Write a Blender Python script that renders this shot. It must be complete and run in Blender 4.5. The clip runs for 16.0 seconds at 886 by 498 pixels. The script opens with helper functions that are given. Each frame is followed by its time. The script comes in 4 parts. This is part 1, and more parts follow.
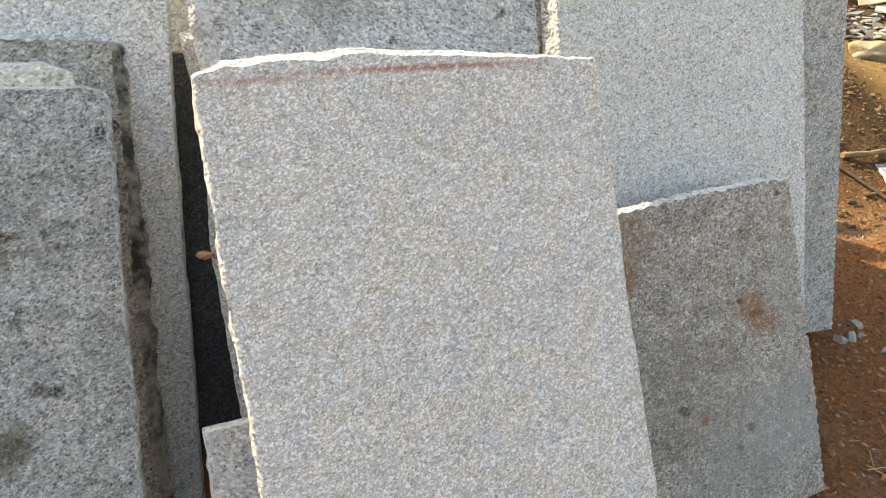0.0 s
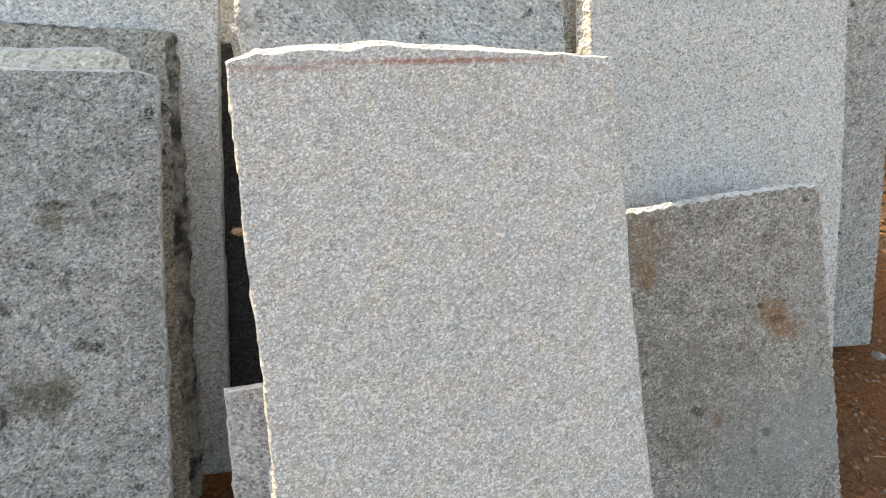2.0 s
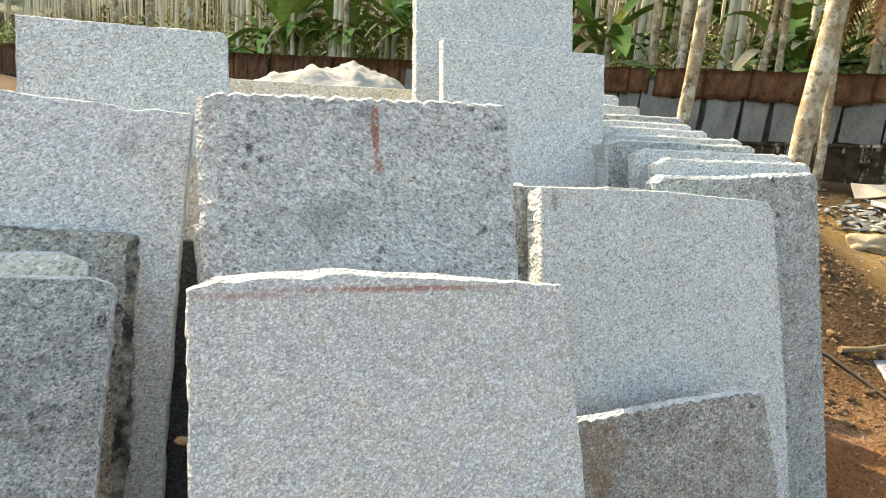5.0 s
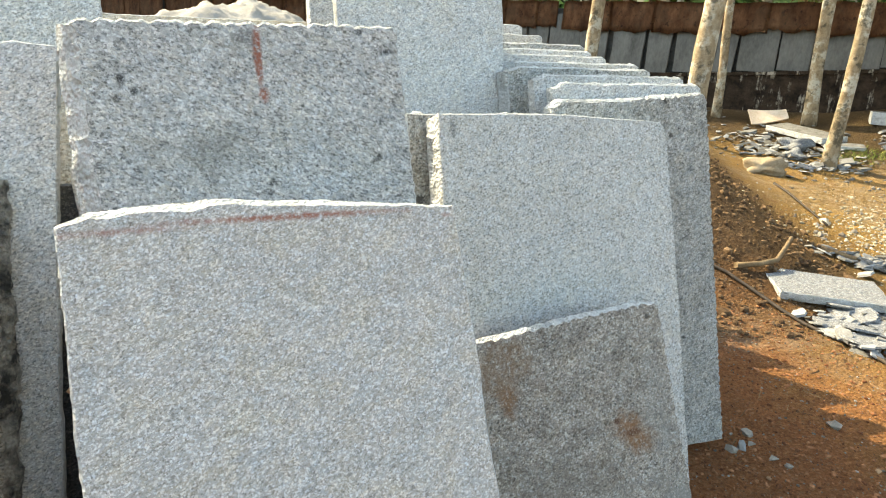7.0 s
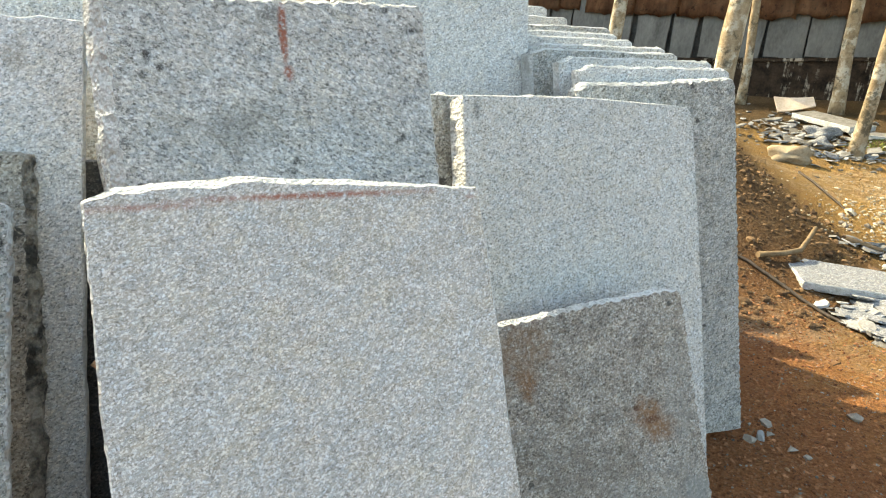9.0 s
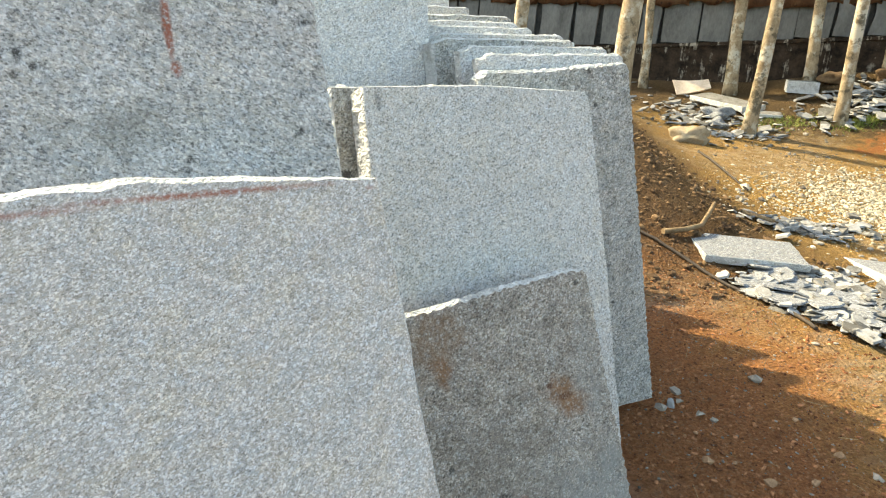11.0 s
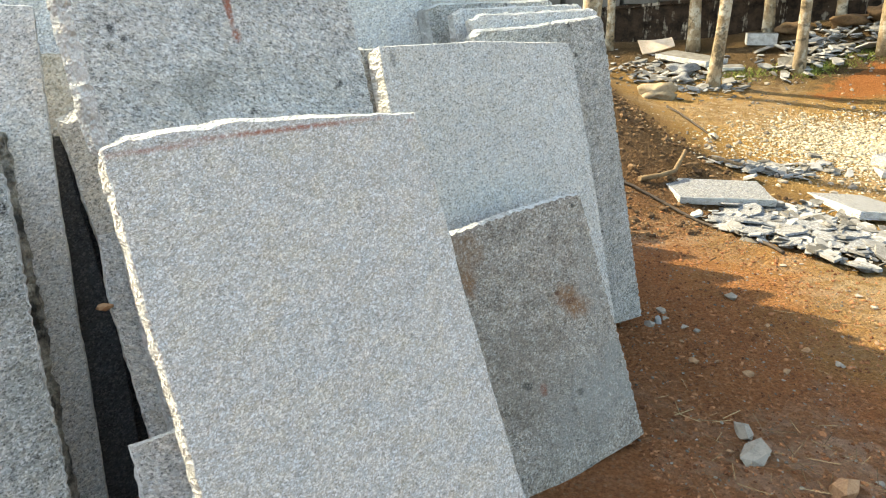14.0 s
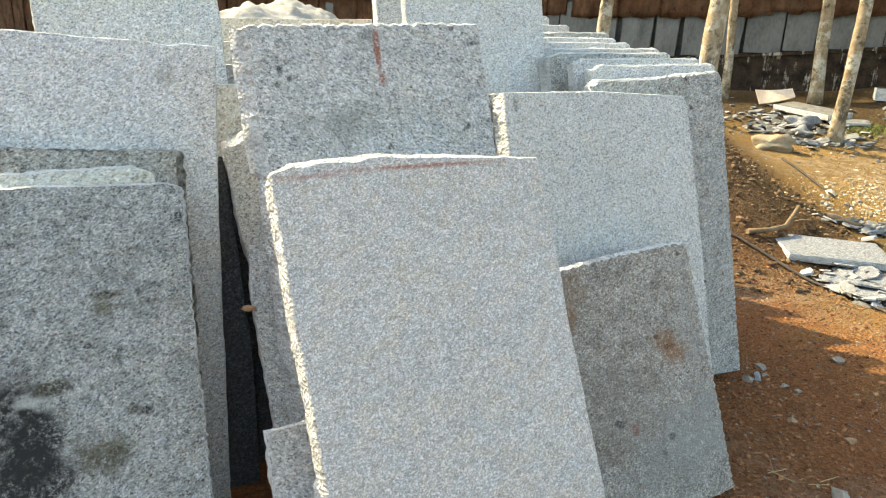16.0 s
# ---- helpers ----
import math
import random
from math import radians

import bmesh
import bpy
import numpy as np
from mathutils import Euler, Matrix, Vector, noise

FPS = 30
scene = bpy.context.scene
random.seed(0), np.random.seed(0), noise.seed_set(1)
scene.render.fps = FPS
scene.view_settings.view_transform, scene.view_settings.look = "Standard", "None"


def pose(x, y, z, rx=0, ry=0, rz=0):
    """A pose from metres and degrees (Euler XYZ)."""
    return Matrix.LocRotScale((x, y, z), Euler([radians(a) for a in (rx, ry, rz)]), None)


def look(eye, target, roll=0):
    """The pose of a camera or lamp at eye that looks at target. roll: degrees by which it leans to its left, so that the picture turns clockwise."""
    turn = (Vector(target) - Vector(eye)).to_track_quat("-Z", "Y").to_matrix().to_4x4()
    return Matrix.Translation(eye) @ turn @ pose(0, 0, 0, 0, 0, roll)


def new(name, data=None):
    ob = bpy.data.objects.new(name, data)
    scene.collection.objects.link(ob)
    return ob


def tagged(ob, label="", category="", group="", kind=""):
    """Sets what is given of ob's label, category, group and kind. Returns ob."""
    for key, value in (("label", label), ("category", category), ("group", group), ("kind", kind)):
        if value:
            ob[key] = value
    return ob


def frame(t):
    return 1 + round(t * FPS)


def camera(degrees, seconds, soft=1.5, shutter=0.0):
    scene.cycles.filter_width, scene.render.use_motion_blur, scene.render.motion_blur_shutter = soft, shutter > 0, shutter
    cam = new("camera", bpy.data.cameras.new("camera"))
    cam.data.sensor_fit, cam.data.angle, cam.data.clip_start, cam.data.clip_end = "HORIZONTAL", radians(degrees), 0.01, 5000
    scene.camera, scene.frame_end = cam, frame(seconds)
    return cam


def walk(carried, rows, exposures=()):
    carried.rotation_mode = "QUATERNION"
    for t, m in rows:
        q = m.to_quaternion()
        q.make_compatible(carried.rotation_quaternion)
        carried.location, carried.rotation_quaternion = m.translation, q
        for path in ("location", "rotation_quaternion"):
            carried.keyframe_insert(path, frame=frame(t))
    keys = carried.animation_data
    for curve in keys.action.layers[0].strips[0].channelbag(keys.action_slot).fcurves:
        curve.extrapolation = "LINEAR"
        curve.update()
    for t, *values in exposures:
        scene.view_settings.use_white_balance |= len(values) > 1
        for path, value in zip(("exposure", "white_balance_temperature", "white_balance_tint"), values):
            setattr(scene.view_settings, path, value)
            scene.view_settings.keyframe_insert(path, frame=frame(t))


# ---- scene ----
cam = camera(66.5, 16.0, soft=1.1)
PATH = [
    (0, (0.075, -0.017, 1.232), (-0.03, 1.782, 0.365), 1.1),
    (0.5, (0.111, -0.036, 1.238), (-0.124, 1.744, 0.358), 1.8),
    (1, (0.15, -0.06, 1.244), (-0.126, 1.725, 0.386), 0.8),
    (1.5, (0.15, -0.069, 1.24), (-0.101, 1.719, 0.379), 2.1),
    (2, (0.15, -0.073, 1.235), (-0.111, 1.709, 0.366), 1.8),
    (2.5, (0.161, -0.07, 1.243), (-0.063, 1.736, 0.412), 1.6),
    (3, (0.162, -0.063, 1.244), (-0.015, 1.751, 0.42), 1.5),
    (3.5, (0.149, -0.054, 1.262), (-0.046, 1.789, 0.51), 1.8),
    (4, (0.139, -0.041, 1.313), (-0.107, 1.845, 0.695), 2.7),
    (4.5, (0.139, -0.043, 1.346), (-0.057, 1.888, 0.863), 3.8),
    (5, (0.138, -0.047, 1.351), (-0.031, 1.896, 0.907), 4.1),
    (5.2, (0.141, -0.048, 1.346), (-0.003, 1.892, 0.88), 3.8),
    (7.3, (0.194, -0.043, 1.319), (0.27, 1.863, 0.717), 2.8),
    (7.5, (0.194, -0.041, 1.319), (0.254, 1.863, 0.71), 2.6),
    (8, (0.185, -0.037, 1.318), (0.223, 1.867, 0.706), 3.1),
    (8.2, (0.181, -0.038, 1.316), (0.212, 1.863, 0.696), 3.5),
    (10.3, (0.187, -0.039, 1.312), (0.195, 1.845, 0.639), 3.1),
    (10.5, (0.203, -0.033, 1.314), (0.274, 1.846, 0.633), 2.7),
    (10.7, (0.212, -0.037, 1.313), (0.355, 1.848, 0.658), 2.5),
    (11, (0.215, -0.044, 1.311), (0.464, 1.831, 0.662), 2.4),
    (11.25, (0.198, -0.030, 1.309), (0.466, 1.845, 0.664), 1.8),
    (11.5, (0.167, -0.014, 1.303), (0.481, 1.858, 0.674), 1.1),
    (11.7, (0.151, -0.016, 1.296), (0.522, 1.847, 0.670), 0.4),
    (12, (0.143, -0.041, 1.289), (0.413, 1.839, 0.663), -0.4),
    (12.25, (0.153, -0.099, 1.289), (0.222, 1.794, 0.648), -0.3),
    (12.5, (0.17, -0.174, 1.289), (0.167, 1.709, 0.615), 0.5),
    (13, (0.182, -0.302, 1.295), (0.09, 1.568, 0.59), 0.7),
    (13.5, (0.142, -0.346, 1.302), (0.243, 1.54, 0.641), 0.8),
    (13.7, (0.110, -0.343, 1.294), (0.304, 1.524, 0.605), 0.1),
    (14, (0.059, -0.334, 1.278), (0.371, 1.511, 0.572), -1.1),
    (14.5, (-0.001, -0.325, 1.285), (0.394, 1.483, 0.526), 0.3),
    (14.7, (-0.007, -0.348, 1.292), (0.352, 1.484, 0.580), 0.6),
    (15, (-0.011, -0.405, 1.305), (0.244, 1.463, 0.638), 0.9),
    (15.2, (-0.008, -0.427, 1.312), (0.167, 1.449, 0.645), 1.0),
    (15.5, (-0.003, -0.437, 1.319), (0.108, 1.455, 0.681), 1.3),
    (16, (-0.004, -0.455, 1.321), (0.041, 1.447, 0.705), 1.1),
]
EXPO = [(0, 2.4, 9700, 9), (3, 2.4, 9600, 8), (4.5, 2.36, 8900, 4), (7.5, 2.34, 8800, 2), (13.5, 2.36, 8800, 2), (14.5, 2.4, 9000, 5), (16, 2.36, 8800, 2)]
walk(cam, [(t, look(eye, target, roll)) for t, eye, target, roll in PATH], exposures=EXPO)

# ---------------------------------------------------------------- light
SUN_AZ = Vector((-0.78, 0.63, 0)).normalized()
SUN_EL = 39.5
world = bpy.data.worlds.new("world")
scene.world = world
world.use_nodes = True
wn = world.node_tree.nodes
sky = wn.new("ShaderNodeTexSky")
sky.sky_type, sky.sun_disc = "NISHITA", False
sky.sun_elevation = radians(SUN_EL)
sky.sun_rotation = math.atan2(SUN_AZ.x, SUN_AZ.y)
sky.air_density, sky.dust_density = 1.0, 1.5
world.node_tree.links.new(sky.outputs[0], wn["Background"].inputs[0])
wn["Background"].inputs[1].default_value = 0.15
sun = new("sun", bpy.data.lights.new("sun", "SUN"))
sun.data.energy, sun.data.angle, sun.data.color = 2.4, radians(0.6), (1.0, 0.93, 0.8)
to_sun = SUN_AZ * math.cos(radians(SUN_EL)) + Vector((0, 0, math.sin(radians(SUN_EL))))
sun.matrix_world = look(to_sun * 30, (0, 0, 0))


# ---------------------------------------------------------------- materials
class Nodes:
    """A short way to write node materials."""

    def __init__(self, name):
        self.mat = bpy.data.materials.new(name)
        self.mat.use_nodes = True
        self.t = self.mat.node_tree
        self.bsdf = self.t.nodes["Principled BSDF"]
        tc = self.t.nodes.new("ShaderNodeTexCoord")
        self.obj = tc.outputs["Object"]
        info = self.t.nodes.new("ShaderNodeObjectInfo")
        self.rand = info.outputs["Random"]
        self.isle = self.t.nodes.new("ShaderNodeNewGeometry").outputs["Random Per Island"]

    def put(self, sock, v):
        if isinstance(v, bpy.types.NodeSocket):
            self.t.links.new(v, sock)
        elif isinstance(v, (tuple, list)) and len(v) == 3 and sock.type == "RGBA":
            sock.default_value = (*v, 1)
        else:
            sock.default_value = v

    def math(self, op, a, b=0.0, c=0.0):
        n = self.t.nodes.new("ShaderNodeMath")
        n.operation = op
        for s, v in zip(n.inputs, (a, b, c)):
            self.put(s, v)
        return n.outputs[0]

    def shift(self, amount=17.0):
        n = self.t.nodes.new("ShaderNodeVectorMath")
        n.operation = "ADD"
        self.put(n.inputs[0], self.obj)
        self.put(n.inputs[1], self.math("MULTIPLY", self.rand, amount))
        return n.outputs[0]

    def scaled(self, vec, s):
        n = self.t.nodes.new("ShaderNodeVectorMath")
        n.operation = "MULTIPLY"
        self.put(n.inputs[0], vec)
        n.inputs[1].default_value = s
        return n.outputs[0]

    def turned(self, vec, degrees):
        n = self.t.nodes.new("ShaderNodeVectorRotate")
        n.rotation_type = "Y_AXIS"
        self.put(n.inputs["Vector"], vec)
        n.inputs["Angle"].default_value = radians(degrees)
        return n.outputs[0]

    def noise(self, vec, scale, detail=3.0, rough=0.55, dist=0.0):
        n = self.t.nodes.new("ShaderNodeTexNoise")
        self.put(n.inputs["Vector"], vec)
        n.inputs["Scale"].default_value, n.inputs["Detail"].default_value = scale, detail
        n.inputs["Roughness"].default_value, n.inputs["Distortion"].default_value = rough, dist
        return n.outputs["Fac"]

    def cells(self, vec, scale, out="Color"):
        n = self.t.nodes.new("ShaderNodeTexVoronoi")
        self.put(n.inputs["Vector"], vec)
        n.inputs["Scale"].default_value = scale
        return n.outputs[out]

    def ramp(self, fac, *stops):
        n = self.t.nodes.new("ShaderNodeValToRGB")
        self.put(n.inputs[0], fac)
        el = n.color_ramp.elements
        while len(el) < len(stops):
            el.new(0.5)
        for e, (p, c) in zip(el, stops):
            e.position, e.color = p, (*((c, c, c) if isinstance(c, (int, float)) else c), 1)
        return n.outputs[0]

    def mix(self, fac, a, b, mode="MIX"):
        n = self.t.nodes.new("ShaderNodeMix")
        n.data_type, n.blend_type = "RGBA", mode
        self.put(n.inputs["Factor"], fac)
        self.put(n.inputs["A"], a)
        self.put(n.inputs["B"], b)
        return n.outputs["Result"]

    def axis(self, vec, k):
        n = self.t.nodes.new("ShaderNodeSeparateXYZ")
        self.put(n.inputs[0], vec)
        return n.outputs[k]

    def spot(self, u, v, ru, rv, wobble=0.6, scale=14.0, soft=0.7):
        """A mask of an uneven stain on the face, round (u, v)."""
        du = self.math("DIVIDE", self.math("SUBTRACT", self.axis(self.obj, 0), u), ru)
        dv = self.math("DIVIDE", self.math("SUBTRACT", self.axis(self.obj, 2), v), rv)
        d = self.math("SQRT", self.math("ADD", self.math("MULTIPLY", du, du), self.math("MULTIPLY", dv, dv)))
        d = self.math("ADD", d, self.math("MULTIPLY", self.math("SUBTRACT", self.noise(self.obj, scale, 7, 0.7), 0.5), wobble * 3))
        broken = self.ramp(self.noise(self.obj, scale * 4, 6, 0.75), (0.4, 0.1), (0.54, 1.0))
        return self.math("MULTIPLY", self.ramp(d, (max(0.0, 1 - soft), 1.0), (1.0, 0.0)), broken)

    def bump(self, h, strength, dist):
        n = self.t.nodes.new("ShaderNodeBump")
        self.put(n.inputs["Height"], h)
        n.inputs["Strength"].default_value, n.inputs["Distance"].default_value = strength, dist
        self.put(self.bsdf.inputs["Normal"], n.outputs[0])

    def done(self, color, rough=0.8, metal=0.0, spec=0.3):
        self.put(self.bsdf.inputs["Base Color"], color)
        self.put(self.bsdf.inputs["Roughness"], rough)
        self.bsdf.inputs["Metallic"].default_value = metal
        self.bsdf.inputs["Specular IOR Level"].default_value = spec
        return self.mat


def granite(name, dark=(0.16, 0.16, 0.165), mid=(0.36, 0.36, 0.355), light=(0.62, 0.61, 0.59), grain=210.0, blotch=0.25, blotch_tint=(0.2, 0.2, 0.19), blotch_scale=7.0, marks=(), pits=0.0, relief=0.5, lines=0.0, tint=0.32, slant=25.0, layers=0.07):
    """Split or flamed granite: crystals of three tones, cloudy weathering, and stains with their own shapes."""
    n = Nodes(name)
    v = n.shift()
    bed = n.turned(v, slant)
    long = n.scaled(bed, (0.8, 1, 1.12))
    f = n.cells(long, grain)
    f2 = n.cells(n.scaled(bed, (0.85, 1, 1.2)), grain * 0.5)
    fine = n.noise(long, grain * 1.1, 4, 0.75)
    f3 = n.cells(v, grain * 2.1)
    tone = n.math("ADD", n.math("MULTIPLY", n.axis(f, 0), 0.43), n.math("ADD", n.math("MULTIPLY", n.axis(f2, 1), 0.19), n.math("ADD", n.math("MULTIPLY", n.axis(f3, 2), 0.2), n.math("MULTIPLY", fine, 0.3))))
    col = n.ramp(tone, (0.27, dark), (0.48, mid), (0.61, mid), (0.84, light))
    # single pale and black crystals, and a little warmth from grain to grain
    f4 = n.cells(v, grain * 0.8)
    col = n.mix(n.math("MULTIPLY", n.ramp(n.axis(f4, 0), (0.92, 0.0), (0.94, 1.0)), 0.5), col, tuple(min(0.85, c * 1.3) for c in light))
    col = n.mix(n.math("MULTIPLY", n.ramp(n.axis(f4, 1), (0.955, 0.0), (0.968, 1.0)), 0.5), col, tuple(c * 0.45 for c in dark))
    col = n.mix(0.35, col, n.ramp(n.axis(f2, 0), (0.0, (0.8, 0.9, 1.0)), (0.5, (1.0, 0.98, 0.96)), (1.0, (1.0, 0.9, 0.76))), "MULTIPLY")
    cloud = n.noise(v, blotch_scale, 9, 0.74, 0.8)
    shade = tuple(min(1.0, t / m) for t, m in zip(blotch_tint, mid))
    col = n.mix(n.math("MULTIPLY", n.ramp(cloud, (0.45, 0.0), (0.62, 1.0)), min(1.0, blotch * 1.15)), col, shade, "MULTIPLY")
    # yellowish and bluish clouds a hand wide, and faint lines along the bedding
    warm = n.noise(long, 21.0, 6, 0.72, 0.5)
    col = n.mix(tint, col, n.ramp(warm, (0.36, (0.84, 0.93, 1.0)), (0.5, (0.98, 0.98, 0.98)), (0.64, (1.0, 0.94, 0.8))), "MULTIPLY")
    bedding = n.noise(n.scaled(bed, (1, 1, 7)), 9.0, 6, 0.7)
    col = n.mix(layers, col, n.ramp(bedding, (0.35, 0.74), (0.6, 1.0)), "MULTIPLY")
    patch = n.noise(v, 34.0, 7, 0.75, 0.4)
    col = n.mix(n.math("MULTIPLY", n.ramp(patch, (0.52, 0.0), (0.62, 1.0)), blotch), col, tuple(0.75 * c for c in shade), "MULTIPLY")
    if lines:
        streak = n.noise(n.scaled(v, (1.2, 1, 9)), 3.0, 4, 0.6)
        col = n.mix(n.math("MULTIPLY", n.ramp(streak, (0.5, 0.0), (0.72, 1.0)), lines), col, tuple(0.7 * c for c in mid))
    if pits:
        ragged = n.math("MULTIPLY", n.math("SUBTRACT", n.noise(v, 120.0, 4, 0.7), 0.5), 0.9)
        for size, share in ((34.0, 0.965), (85.0, 0.955)) + (((15.0, 0.9), (26.0, 0.93)) if pits > 0.9 else ()):
            near = n.ramp(n.math("ADD", n.cells(v, size, "Distance"), ragged), (0.2, 1.0), (0.3, 0.0))
            few = n.ramp(n.axis(n.cells(v, size), 0), (share, 0.0), (share + 0.01, 1.0))
            col = n.mix(n.math("MULTIPLY", n.math("MULTIPLY", near, few), pits), col, (0.05, 0.048, 0.042))
    for (u, w, ru, rv, tint, amount, wob, sc, soft) in marks:
        col = n.mix(n.math("MULTIPLY", n.spot(u, w, ru, rv, wob, sc, soft), amount), col, tint)
    n.bump(n.math("ADD", n.noise(v, grain * 0.9, 4, 0.7), n.math("MULTIPLY", n.noise(v, 55, 5, 0.7), 1.6)), relief, 0.006)
    return n.done(col, 0.78, 0, 0.35)


def rough_edge(name, base=(0.72, 0.73, 0.72), dirt=(0.3, 0.295, 0.265), amount=0.6, lo=0.45):
    n = Nodes(name)
    v = n.shift()
    col = n.ramp(n.noise(v, 190, 4, 0.7), (0.3, tuple(0.62 * c for c in base)), (0.62, base))
    col = n.mix(n.math("MULTIPLY", n.ramp(n.noise(v, 17, 5, 0.65), (lo, 0.0), (lo + 0.2, 1.0)), amount), col, dirt)
    n.bump(n.math("ADD", n.noise(v, 70, 5, 0.75), n.math("MULTIPLY", n.cells(v, 110, "Distance"), 0.8)), 1.0, 0.016)
    return n.done(col, 0.85)


WARM = dict(dark=(0.25, 0.225, 0.195), mid=(0.455, 0.422, 0.385), light=(0.8, 0.765, 0.715))
COOL = dict(dark=(0.17, 0.17, 0.168), mid=(0.475, 0.47, 0.452), light=(0.78, 0.775, 0.75))
RED = (0.3, 0.1, 0.06)
CRUST, OLIVE, PALE = (0.022, 0.022, 0.02), (0.06, 0.052, 0.028), (0.5, 0.51, 0.47)
DARK = (0.05, 0.05, 0.045)
m_front = granite("pale_flamed_granite", **WARM, grain=410, blotch=0.1, slant=28, layers=0.26, tint=0.5, marks=[
    (0.36, 1.167, 0.26, 0.008, RED, 1.0, 0.5, 30, 0.8), (0.12, 1.159, 0.13, 0.008, RED, 0.7, 0.5, 30, 0.9), (0.02, 1.155, 0.05, 0.007, RED, 0.6, 0.5, 40, 0.9), (0.63, 1.155, 0.012, 0.006, RED, 0.6, 0.5, 60, 0.8)])
m_back = granite("grey_weathered_granite", **COOL, grain=250, slant=-20, blotch=0.25, blotch_scale=13.0, blotch_tint=(0.17, 0.168, 0.155), pits=0.75, relief=0.8, marks=[
    (0.294, 1.345, 0.011, 0.06, RED, 1.0, 0.35, 30, 0.5), (0.297, 1.3, 0.009, 0.04, RED, 0.9, 0.4, 40, 0.5), (0.303, 1.249, 0.013, 0.018, RED, 0.9, 0.5, 40, 0.5), (0.27, 1.36, 0.03, 0.022, (0.12, 0.12, 0.115), 0.7, 0.8, 34, 0.6),
    (0.047, 1.275, 0.011, 0.016, CRUST, 1.0, 0.6, 50, 0.5), (0.04, 1.238, 0.009, 0.01, CRUST, 0.9, 0.6, 50, 0.5), (0.069, 1.253, 0.009, 0.01, CRUST, 0.9, 0.6, 50, 0.5), (0.5, 1.383, 0.012, 0.008, CRUST, 0.9, 0.6, 50, 0.5), (0.555, 1.345, 0.022, 0.01, CRUST, 0.9, 0.8, 44, 0.5),
    (0.527, 1.127, 0.009, 0.013, CRUST, 0.9, 0.6, 50, 0.5), (0.31, 1.08, 0.009, 0.01, CRUST, 0.9, 0.6, 50, 0.5), (0.3, 1.06, 0.014, 0.008, CRUST, 0.8, 0.7, 50, 0.5), (0.2, 1.15, 0.12, 0.06, (0.15, 0.148, 0.13), 0.5, 1.0, 12, 0.8)])
m_plain = granite("plain_grey_granite", dark=(0.16, 0.155, 0.145), mid=(0.49, 0.47, 0.435), light=(0.72, 0.7, 0.66), grain=300, blotch=0.12, lines=0.0, marks=[(0.955, 1.19, 0.012, 0.03, DARK, 0.6, 0.9, 40, 0.5)])
RUST = (0.26, 0.12, 0.045)
m_rusty = granite("brown_stained_granite", dark=(0.13, 0.11, 0.09), mid=(0.385, 0.335, 0.285), light=(0.72, 0.67, 0.6), grain=300, blotch=0.5, blotch_scale=11.0, blotch_tint=(0.2, 0.17, 0.14), pits=0.8, relief=1.0, marks=[
    (1.19, 0.48, 0.06, 0.045, RUST, 0.85, 0.7, 22, 0.6), (1.225, 0.44, 0.06, 0.04, RUST, 0.9, 0.7, 24, 0.6), (1.162, 0.497, 0.014, 0.01, (0.1, 0.04, 0.018), 1.0, 0.8, 50, 0.4), (1.2, 0.465, 0.03, 0.012, (0.13, 0.05, 0.018), 0.9, 0.8, 44, 0.4), (1.18, 0.15, 0.3, 0.2, (0.3, 0.305, 0.285), 0.55, 0.9, 7, 0.8), (1.29, 0.5, 0.06, 0.3, (0.3, 0.3, 0.28), 0.5, 0.9, 9, 0.8),
    (0.86, 0.66, 0.11, 0.1, (0.25, 0.15, 0.085), 0.7, 1.1, 18, 0.5), (0.87, 0.59, 0.035, 0.04, RUST, 0.7, 1.0, 36, 0.5), (1.0, 0.3, 0.16, 0.2, (0.22, 0.19, 0.155), 0.5, 1.2, 12, 0.5), (1.25, 0.2, 0.18, 0.16, (0.27, 0.28, 0.265), 0.6, 1.0, 9, 0.6),
    (0.98, 0.27, 0.022, 0.016, CRUST, 0.8, 1.0, 50, 0.4), (1.029, 0.247, 0.016, 0.02, (0.24, 0.07, 0.035), 0.8, 0.9, 50, 0.4), (1.157, 0.202, 0.016, 0.012, CRUST, 0.7, 1.0, 50, 0.4)])
